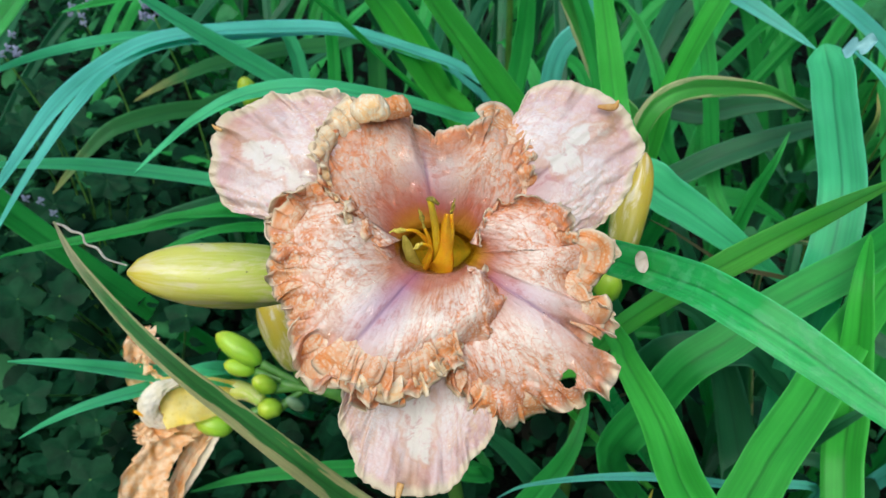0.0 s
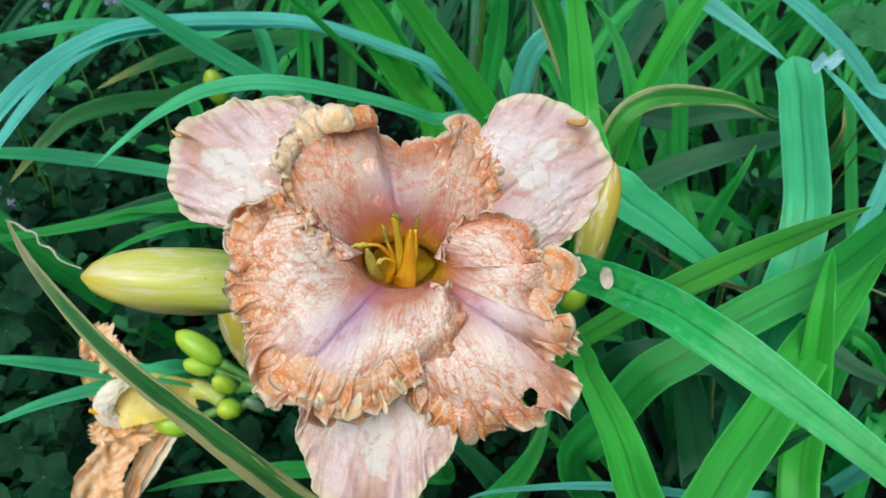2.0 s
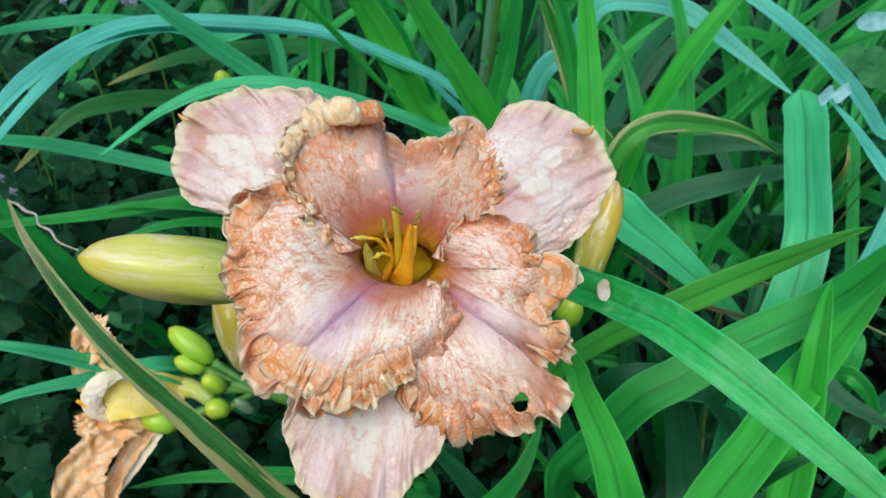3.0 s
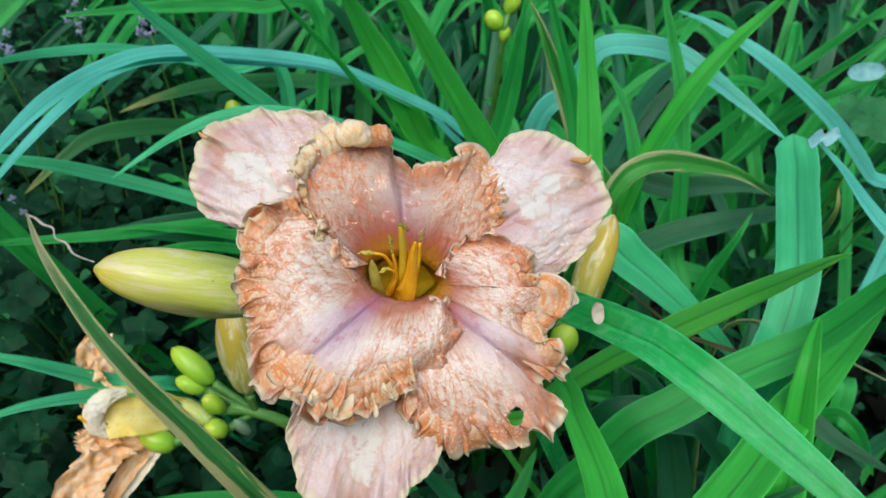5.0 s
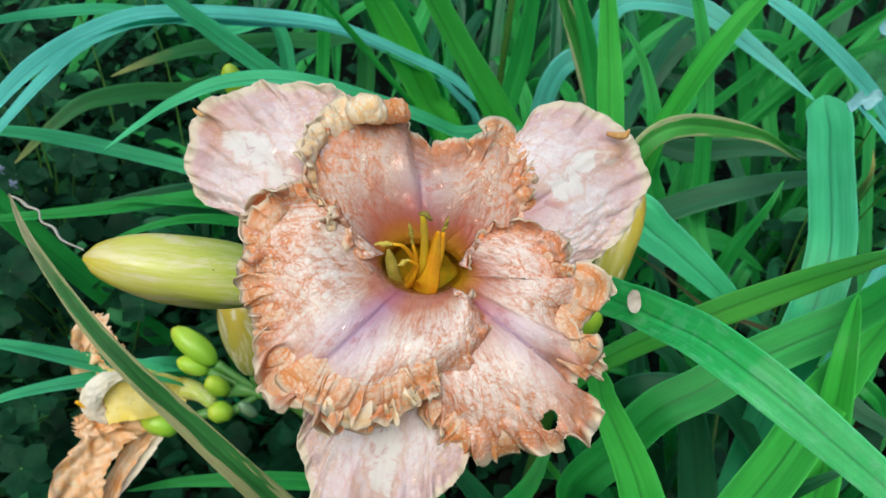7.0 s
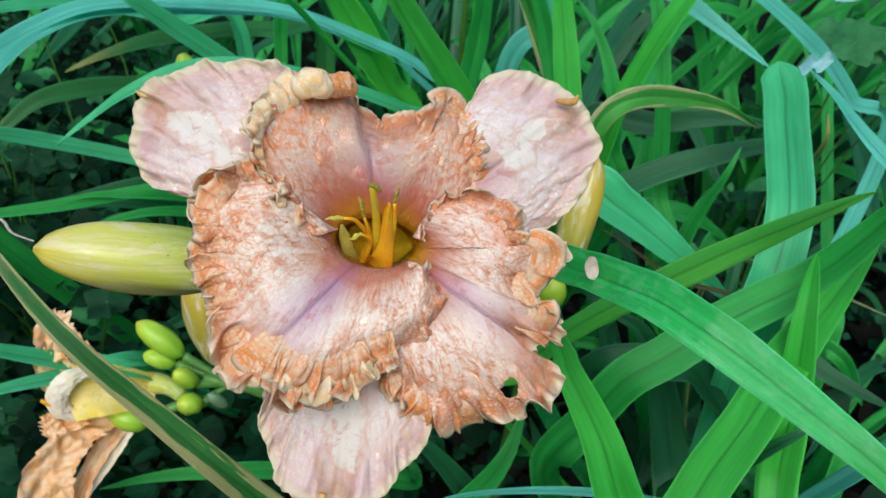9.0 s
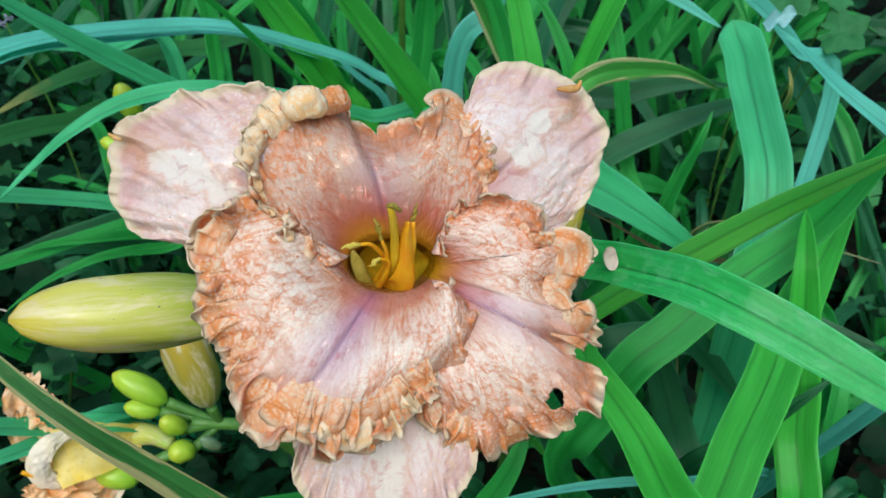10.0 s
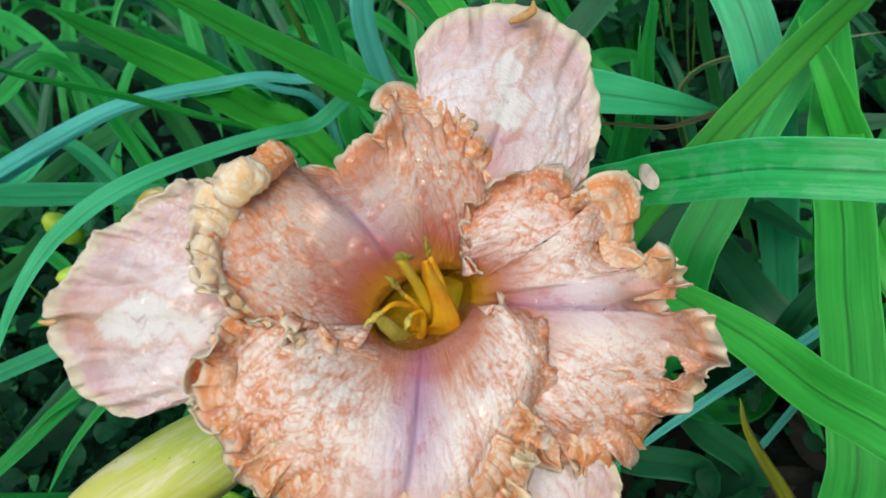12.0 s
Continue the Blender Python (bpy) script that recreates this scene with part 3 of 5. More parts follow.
blade(left_clump, "pale", 0.0105, 10, [(-0.222, 0.262, 0.358), (-0.210, 0.273, 0.359), (-0.192, 0.286, 0.359), (-0.168, 0.314, 0.343), (-0.133, 0.356, 0.313), (-0.126, 0.490, 0.109), (-0.120, 0.600, 0.000)])
blade(left_clump, "fresh", 0.0111, 0, [(-0.163, 0.305, 0.252), (-0.129, 0.312, 0.259), (-0.078, 0.324, 0.255), (-0.021, 0.347, 0.228), (0.030, 0.367, 0.198), (-0.052, 0.495, 0.069), (-0.120, 0.600, 0.000)])
blade(left_clump, "fresh", 0.0186, 0, [(-0.261, 0.513, 0.520), (-0.269, 0.481, 0.510), (-0.285, 0.465, 0.494), (-0.296, 0.456, 0.489), (-0.339, 0.420, 0.459), (-0.218, 0.519, 0.161), (-0.120, 0.600, 0.000)])
blade(left_clump, "fresh", 0.0111, 0, [(-0.279, 0.541, 0.471), (-0.260, 0.552, 0.473), (-0.218, 0.592, 0.470), (-0.163, 0.630, 0.465), (-0.113, 0.664, 0.435), (-0.117, 0.629, 0.152), (-0.120, 0.600, 0.000)])
blade(front_clump, "dry", 0.0157, -10, [(-0.161, 0.260, 0.504), (-0.154, 0.252, 0.496), (-0.145, 0.244, 0.489), (-0.125, 0.229, 0.476), (-0.107, 0.219, 0.464), (-0.086, 0.214, 0.444), (-0.062, 0.209, 0.420), (-0.040, 0.210, 0.390), (-0.004, 0.210, 0.343), (0.031, 0.292, 0.120), (0.060, 0.360, 0.000)])
blade(right_clump, "wet", 0.0142, 5, [(0.168, 0.118, 0.512), (0.139, 0.142, 0.526), (0.121, 0.157, 0.532), (0.102, 0.173, 0.537), (0.092, 0.181, 0.539), (0.0815, 0.193, 0.538), (0.0735, 0.209, 0.530), (0.0665, 0.2245, 0.521), (0.056, 0.250, 0.500), (0.060, 0.300, 0.420), (0.177, 0.392, 0.160), (0.300, 0.450, 0.000)])
blade(right_clump, "lime", 0.0105, 38, [(0.119, 0.176, 0.592), (0.117, 0.184, 0.582), (0.114, 0.210, 0.550), (0.102, 0.237, 0.508), (0.092, 0.262, 0.469), (0.080, 0.286, 0.424), (0.074, 0.305, 0.383), (0.067, 0.329, 0.329), (0.195, 0.396, 0.115), (0.300, 0.450, 0.000)])
blade(right_clump, "fresh", 0.0211, 0, [(0.240, 0.312, 0.530), (0.231, 0.314, 0.506), (0.215, 0.318, 0.465), (0.200, 0.317, 0.446), (0.180, 0.311, 0.435), (0.159, 0.303, 0.425), (0.140, 0.295, 0.413), (0.121, 0.289, 0.400), (0.108, 0.285, 0.372), (0.100, 0.290, 0.310), (0.202, 0.368, 0.107), (0.300, 0.450, 0.000)])
blade(near_clump, "light", 0.0225, 5, [(0.262, 0.364, 0.448), (0.236, 0.334, 0.441), (0.220, 0.316, 0.437), (0.205, 0.299, 0.433), (0.191, 0.283, 0.429), (0.179, 0.267, 0.425), (0.167, 0.251, 0.422), (0.155, 0.237, 0.418), (0.144, 0.224, 0.415), (0.135, 0.212, 0.410), (0.110, 0.180, 0.395), (0.080, 0.140, 0.360), (0.183, 0.076, 0.126), (0.300, 0.050, 0.000)])
blade(right_clump, "light", 0.0205, -20, [(0.205, 0.321, 0.464), (0.194, 0.293, 0.456), (0.196, 0.277, 0.422), (0.198, 0.259, 0.377), (0.201, 0.236, 0.321), (0.255, 0.354, 0.112), (0.300, 0.450, 0.000)])
blade(right_clump, "pale", 0.0245, 0, [(0.221, 0.469, 0.495), (0.220, 0.445, 0.488), (0.218, 0.428, 0.480), (0.215, 0.401, 0.469), (0.211, 0.371, 0.456), (0.206, 0.350, 0.433), (0.198, 0.330, 0.390), (0.243, 0.380, 0.143), (0.300, 0.450, 0.000)], True)
blade(near_clump, "light", 0.0156, 0, [(0.064, 0.269, 0.467), (0.067, 0.248, 0.470), (0.071, 0.232, 0.472), (0.072, 0.223, 0.472), (0.081, 0.197, 0.468), (0.085, 0.173, 0.466), (0.090, 0.155, 0.466), (0.095, 0.136, 0.462), (0.112, 0.080, 0.432), (0.215, 0.064, 0.151), (0.300, 0.050, 0.000)])
blade(back_clump, "striped", 0.0135, 30, [(0.229, 0.476, 0.445), (0.197, 0.473, 0.460), (0.151, 0.450, 0.474), (0.124, 0.435, 0.474), (0.111, 0.429, 0.457), (0.106, 0.431, 0.419), (0.099, 0.434, 0.359), (0.099, 0.536, 0.126), (0.100, 0.620, 0.000)])
blade(back_clump, "light", 0.0150, 10, [(0.068, 0.463, 0.577), (0.073, 0.458, 0.560), (0.082, 0.443, 0.523), (0.092, 0.420, 0.477), (0.102, 0.394, 0.424), (0.101, 0.518, 0.148), (0.100, 0.620, 0.000)])
blade(back_clump, "striped", 0.0129, -20, [(0.044, 0.508, 0.543), (0.057, 0.501, 0.525), (0.074, 0.498, 0.494), (0.096, 0.487, 0.453), (0.124, 0.473, 0.402), (0.111, 0.554, 0.141), (0.100, 0.620, 0.000)])
blade(back_clump, "fresh", 0.0110, -20, [(0.049, 0.484, 0.568), (0.060, 0.485, 0.542), (0.080, 0.477, 0.497), (0.093, 0.466, 0.455), (0.109, 0.452, 0.399), (0.104, 0.544, 0.140), (0.100, 0.620, 0.000)])
blade(back_clump, "fresh", 0.0151, 10, [(0.049, 0.560, 0.542), (0.047, 0.550, 0.510), (0.046, 0.549, 0.454), (0.040, 0.547, 0.402), (0.033, 0.543, 0.342), (0.070, 0.585, 0.120), (0.100, 0.620, 0.000)])
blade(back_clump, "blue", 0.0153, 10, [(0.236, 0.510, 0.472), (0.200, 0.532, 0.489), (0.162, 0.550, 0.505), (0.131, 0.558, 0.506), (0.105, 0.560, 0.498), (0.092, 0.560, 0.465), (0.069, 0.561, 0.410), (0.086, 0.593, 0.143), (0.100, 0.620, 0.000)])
blade(back_clump, "light", 0.0145, -10, [(0.208, 0.512, 0.577), (0.197, 0.512, 0.559), (0.177, 0.509, 0.530), (0.159, 0.503, 0.496), (0.143, 0.504, 0.439), (0.138, 0.504, 0.395), (0.132, 0.505, 0.335), (0.114, 0.568, 0.117), (0.100, 0.620, 0.000)])
blade(back_clump, "fresh", 0.0107, 10, [(0.131, 0.553, 0.560), (0.141, 0.543, 0.535), (0.158, 0.525, 0.496), (0.168, 0.505, 0.456), (0.181, 0.485, 0.385), (0.191, 0.469, 0.328), (0.141, 0.552, 0.115), (0.100, 0.620, 0.000)])
blade(back_clump, "fresh", 0.0124, 0, [(0.106, 0.537, 0.495), (0.123, 0.526, 0.477), (0.138, 0.508, 0.445), (0.146, 0.507, 0.404), (0.159, 0.506, 0.346), (0.127, 0.569, 0.121), (0.100, 0.620, 0.000)])
blade(back_clump, "pale", 0.0253, 10, [(0.207, 0.378, 0.379), (0.157, 0.368, 0.423), (0.121, 0.371, 0.447), (0.096, 0.373, 0.457), (0.041, 0.375, 0.427), (0.073, 0.510, 0.149), (0.100, 0.620, 0.000)])
blade(back_clump, "stalk", 0.0028, 0, [(0.099, 0.336, 0.459), (0.116, 0.337, 0.449), (0.145, 0.338, 0.429), (0.195, 0.340, 0.396), (0.143, 0.494, 0.139), (0.100, 0.620, 0.000)])
blade(right_clump, "fresh", 0.0106, 0, [(0.183, 0.393, 0.478), (0.177, 0.386, 0.463), (0.172, 0.392, 0.429), (0.170, 0.400, 0.386), (0.166, 0.412, 0.327), (0.240, 0.433, 0.114), (0.300, 0.450, 0.000)])
blade(right_clump, "fresh", 0.0043, 0, [(0.176, 0.400, 0.444), (0.169, 0.394, 0.431), (0.167, 0.398, 0.399), (0.164, 0.405, 0.339), (0.239, 0.430, 0.119), (0.300, 0.450, 0.000)])
blade(right_clump, "fresh", 0.0089, 0, [(0.365, 0.681, 0.546), (0.342, 0.684, 0.515), (0.296, 0.704, 0.441), (0.239, 0.719, 0.348), (0.208, 0.727, 0.297), (0.259, 0.575, 0.104), (0.300, 0.450, 0.000)])
blade(right_clump, "fresh", 0.0094, 0, [(0.359, 0.617, 0.512), (0.333, 0.621, 0.483), (0.295, 0.637, 0.445), (0.256, 0.663, 0.363), (0.231, 0.679, 0.312), (0.269, 0.553, 0.109), (0.300, 0.450, 0.000)])
blade(right_clump, "fresh", 0.0080, 10, [(0.332, 0.604, 0.539), (0.314, 0.606, 0.514), (0.279, 0.624, 0.453), (0.243, 0.631, 0.385), (0.215, 0.637, 0.332), (0.262, 0.534, 0.116), (0.300, 0.450, 0.000)])
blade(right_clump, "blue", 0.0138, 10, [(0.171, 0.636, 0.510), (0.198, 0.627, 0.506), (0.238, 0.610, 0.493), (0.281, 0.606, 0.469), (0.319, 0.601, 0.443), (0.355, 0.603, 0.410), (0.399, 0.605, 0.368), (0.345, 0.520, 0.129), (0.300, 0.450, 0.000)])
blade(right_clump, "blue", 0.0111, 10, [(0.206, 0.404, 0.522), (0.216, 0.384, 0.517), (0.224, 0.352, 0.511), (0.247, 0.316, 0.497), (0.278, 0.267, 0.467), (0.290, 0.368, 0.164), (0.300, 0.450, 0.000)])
blade(right_clump, "tipped", 0.0085, 10, [(0.246, 0.437, 0.480), (0.247, 0.429, 0.467), (0.248, 0.438, 0.438), (0.249, 0.455, 0.380), (0.277, 0.452, 0.133), (0.300, 0.450, 0.000)])
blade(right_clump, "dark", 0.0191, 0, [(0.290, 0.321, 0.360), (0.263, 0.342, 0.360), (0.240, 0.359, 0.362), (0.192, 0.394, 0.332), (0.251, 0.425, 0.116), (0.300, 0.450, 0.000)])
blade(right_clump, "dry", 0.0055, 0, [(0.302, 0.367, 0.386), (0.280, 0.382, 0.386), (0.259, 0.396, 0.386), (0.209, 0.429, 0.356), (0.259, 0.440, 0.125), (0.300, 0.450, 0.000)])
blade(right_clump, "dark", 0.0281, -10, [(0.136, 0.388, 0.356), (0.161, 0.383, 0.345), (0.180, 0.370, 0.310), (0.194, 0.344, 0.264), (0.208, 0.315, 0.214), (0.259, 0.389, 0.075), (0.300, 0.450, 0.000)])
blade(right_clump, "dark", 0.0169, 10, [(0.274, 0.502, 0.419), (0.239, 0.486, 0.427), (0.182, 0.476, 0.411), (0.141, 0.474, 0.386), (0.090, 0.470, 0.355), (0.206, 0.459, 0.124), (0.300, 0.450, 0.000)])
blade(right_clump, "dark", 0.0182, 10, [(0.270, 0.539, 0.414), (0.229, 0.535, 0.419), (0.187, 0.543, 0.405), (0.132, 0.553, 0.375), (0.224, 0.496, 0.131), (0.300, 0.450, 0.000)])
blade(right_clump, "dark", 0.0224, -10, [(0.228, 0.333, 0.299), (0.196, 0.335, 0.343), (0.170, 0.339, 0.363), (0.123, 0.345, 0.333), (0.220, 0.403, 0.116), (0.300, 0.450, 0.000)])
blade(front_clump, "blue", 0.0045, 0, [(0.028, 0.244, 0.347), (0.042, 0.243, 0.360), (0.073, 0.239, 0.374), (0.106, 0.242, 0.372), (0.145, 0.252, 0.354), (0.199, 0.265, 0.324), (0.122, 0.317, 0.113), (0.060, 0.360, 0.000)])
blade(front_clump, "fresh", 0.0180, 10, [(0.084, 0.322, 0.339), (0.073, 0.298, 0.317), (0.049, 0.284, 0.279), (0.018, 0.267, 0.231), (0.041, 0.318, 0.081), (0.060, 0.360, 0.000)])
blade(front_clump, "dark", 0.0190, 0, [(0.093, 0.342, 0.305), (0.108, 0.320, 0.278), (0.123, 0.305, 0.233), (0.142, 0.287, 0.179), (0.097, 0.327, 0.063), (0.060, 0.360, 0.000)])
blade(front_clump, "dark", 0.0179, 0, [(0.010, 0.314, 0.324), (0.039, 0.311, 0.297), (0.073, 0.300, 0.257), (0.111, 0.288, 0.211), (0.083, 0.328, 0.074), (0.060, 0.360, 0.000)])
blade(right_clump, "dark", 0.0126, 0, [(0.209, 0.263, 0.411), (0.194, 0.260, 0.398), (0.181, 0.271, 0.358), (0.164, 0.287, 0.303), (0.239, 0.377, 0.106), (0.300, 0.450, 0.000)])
blade(front_clump, "yellowed", 0.0095, 0, [(0.100, 0.232, 0.376), (0.098, 0.225, 0.360), (0.104, 0.211, 0.322), (0.106, 0.200, 0.296), (0.112, 0.176, 0.241), (0.083, 0.277, 0.084), (0.060, 0.360, 0.000)])
blade(left_clump, "fresh", 0.0090, 0, [(-0.199, 0.402, 0.389), (-0.183, 0.412, 0.392), (-0.156, 0.420, 0.390), (-0.131, 0.442, 0.375), (-0.090, 0.478, 0.345), (-0.106, 0.545, 0.121), (-0.120, 0.600, 0.000)])
blade(left_clump, "fresh", 0.0075, 0, [(-0.192, 0.371, 0.382), (-0.176, 0.393, 0.383), (-0.152, 0.414, 0.381), (-0.127, 0.437, 0.367), (-0.085, 0.473, 0.337), (-0.104, 0.543, 0.118), (-0.120, 0.600, 0.000)])
blade(left_clump, "dark", 0.0101, 10, [(-0.233, 0.397, 0.385), (-0.216, 0.413, 0.376), (-0.182, 0.438, 0.369), (-0.143, 0.471, 0.343), (-0.103, 0.507, 0.313), (-0.113, 0.558, 0.109), (-0.120, 0.600, 0.000)])


# ---- filler leaves of the clumps further back ----
def fill_clump(plant, count, seed, height, spread, kinds, toward=(0.0, -0.3)):
    rng = random.Random(seed)
    bx, by = plant.location.x, plant.location.y
    for _ in range(count):
        a = rng.uniform(0, 2 * math.pi)
        h, r = height * rng.uniform(0.55, 1.0), spread * rng.uniform(0.35, 1.0)
        ox, oy = rng.gauss(0, 0.05), rng.gauss(0, 0.05)
        ca, sa = math.cos(a), math.sin(a)
        droop = rng.uniform(0.35, 0.95)
        pts = [(bx + ox + ca * r + toward[0] * r, by + oy + sa * r + toward[1] * r, h * droop),
               (bx + ox + ca * r * 0.72, by + oy + sa * r * 0.72, h * (0.62 + 0.4 * droop)),
               (bx + ox + ca * r * 0.42, by + oy + sa * r * 0.42, h * 0.88),
               (bx + ox + ca * r * 0.16, by + oy + sa * r * 0.16, h * 0.48),
               (bx + ox * 0.5, by + oy * 0.5, 0.0)]
        blade(plant, rng.choice(kinds), rng.uniform(0.009, 0.018), rng.uniform(-35, 35), pts)


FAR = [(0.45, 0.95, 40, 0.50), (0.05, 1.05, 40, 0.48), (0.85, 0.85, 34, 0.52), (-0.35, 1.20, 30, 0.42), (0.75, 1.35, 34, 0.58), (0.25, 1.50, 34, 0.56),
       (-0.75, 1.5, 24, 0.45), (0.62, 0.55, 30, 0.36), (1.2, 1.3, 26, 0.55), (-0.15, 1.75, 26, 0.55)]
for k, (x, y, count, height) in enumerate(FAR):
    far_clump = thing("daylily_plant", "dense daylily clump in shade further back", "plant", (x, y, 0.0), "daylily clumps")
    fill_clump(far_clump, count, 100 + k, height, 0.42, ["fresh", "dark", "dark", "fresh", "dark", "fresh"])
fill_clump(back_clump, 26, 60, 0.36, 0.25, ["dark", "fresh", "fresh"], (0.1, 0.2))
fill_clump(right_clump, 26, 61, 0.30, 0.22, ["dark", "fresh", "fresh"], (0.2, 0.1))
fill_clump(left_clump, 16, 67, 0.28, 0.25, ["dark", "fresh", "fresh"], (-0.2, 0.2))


# ---- undergrowth ----
def leaflets(name, label, category, spots, material, seed, size, tall):
    """Many small folded leaves on thin stalks, as one mass."""
    rng = random.Random(seed)
    verts, faces = [], []
    for (x0, y0, rx, ry, count) in spots:
        for _ in range(count):
            a, r = rng.uniform(0, 6.283), math.sqrt(rng.random())
            c = np.array((x0 + rx * r * math.cos(a), y0 + ry * r * math.sin(a), tall * rng.random() ** 1.3 + 0.01))
            s = size * (0.45 + 1.6 * rng.random() ** 2.5)
            yaw, tilt = rng.uniform(0, 6.283), rng.uniform(-1.2, 1.2)
            e1 = np.array((math.cos(yaw), math.sin(yaw), math.sin(tilt) * 0.6))
            e2 = np.array((-math.sin(yaw), math.cos(yaw), rng.uniform(-0.8, 0.8)))
            up = np.array((0, 0, 1.0))
            k = len(verts)
            ring = []
            for i in range(14):
                b = 2 * math.pi * i / 14
                lobe = 0.90 + 0.09 * math.cos(3 * b) + 0.05 * math.cos(6.5 * b + yaw)
                u, v = lobe * math.cos(b), 0.82 * lobe * math.sin(b)
                ring.append((u, v, 0.32 * abs(v) - 0.25 * u * u))
            ring.append((0.0, 0.0, 0.0))
            verts += [c + s * (u * e1 + v * e2 + w * up) for u, v, w in ring]
            faces += [(k + 14, k + i, k + (i + 1) % 14) for i in range(14)]
    return tagged(mesh_object(name, verts, faces, material), label, category, kind="stuff")


leaflets("ground_cover", "low small-leaved weeds on soil, shade in their green", "weeds",
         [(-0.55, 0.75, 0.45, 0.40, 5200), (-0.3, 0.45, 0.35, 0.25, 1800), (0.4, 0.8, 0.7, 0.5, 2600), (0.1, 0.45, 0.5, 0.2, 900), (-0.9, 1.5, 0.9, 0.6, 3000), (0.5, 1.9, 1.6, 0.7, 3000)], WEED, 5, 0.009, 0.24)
leaflets("ground_cover", "light green lobed weed leaves between the daylilies", "weeds",
         [(0.55, 0.75, 0.25, 0.25, 120), (-0.5, 0.6, 0.3, 0.25, 160), (-0.62, 0.92, 0.40, 0.28, 900), (-0.2, 0.42, 0.15, 0.1, 30)], WEED_LIGHT, 6, 0.011, 0.26)
leaflets("leaf_litter", "dead leaves lying on the soil, shade in their colour", "leaf litter",
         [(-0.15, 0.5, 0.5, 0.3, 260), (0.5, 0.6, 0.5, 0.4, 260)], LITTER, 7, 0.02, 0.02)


# ---- the open flower ----
CENTRE = Vector((-0.00467, 0.18723, 0.54908))
AHEAD = Vector((-0.0200, 0.7773, -0.6287))
RIGHT = Vector((0.9997, 0.0256, 0.0)).normalized()
RIGHT = (RIGHT - AHEAD * RIGHT.dot(AHEAD)).normalized()
UPWARD = RIGHT.cross(AHEAD)
FRAME = Matrix(((RIGHT.x, UPWARD.x, -AHEAD.x, CENTRE.x), (RIGHT.y, UPWARD.y, -AHEAD.y, CENTRE.y), (RIGHT.z, UPWARD.z, -AHEAD.z, CENTRE.z), (0, 0, 0, 1)))
STEP = 0.0001706


def along(x, *nodes):
    """A smooth curve through evenly spaced heights."""
    s = x * (len(nodes) - 1)
    i = min(int(s), len(nodes) - 2)
    w = s - i
    z1, z2 = nodes[i], nodes[i + 1]
    z0 = nodes[i - 1] if i else 2 * z1 - z2
    z3 = nodes[i + 2] if i + 2 < len(nodes) else 2 * z2 - z1
    return 0.5 * (2 * z1 + (z2 - z0) * w + (2 * z0 - 5 * z1 + 4 * z2 - z3) * w ** 2 + (3 * z1 - z0 - 3 * z2 + z3) * w ** 3)


THROAT_X, THROAT_Y, THROAT_RX, THROAT_RY = 16.0, 20.0, 66.0, 40.0


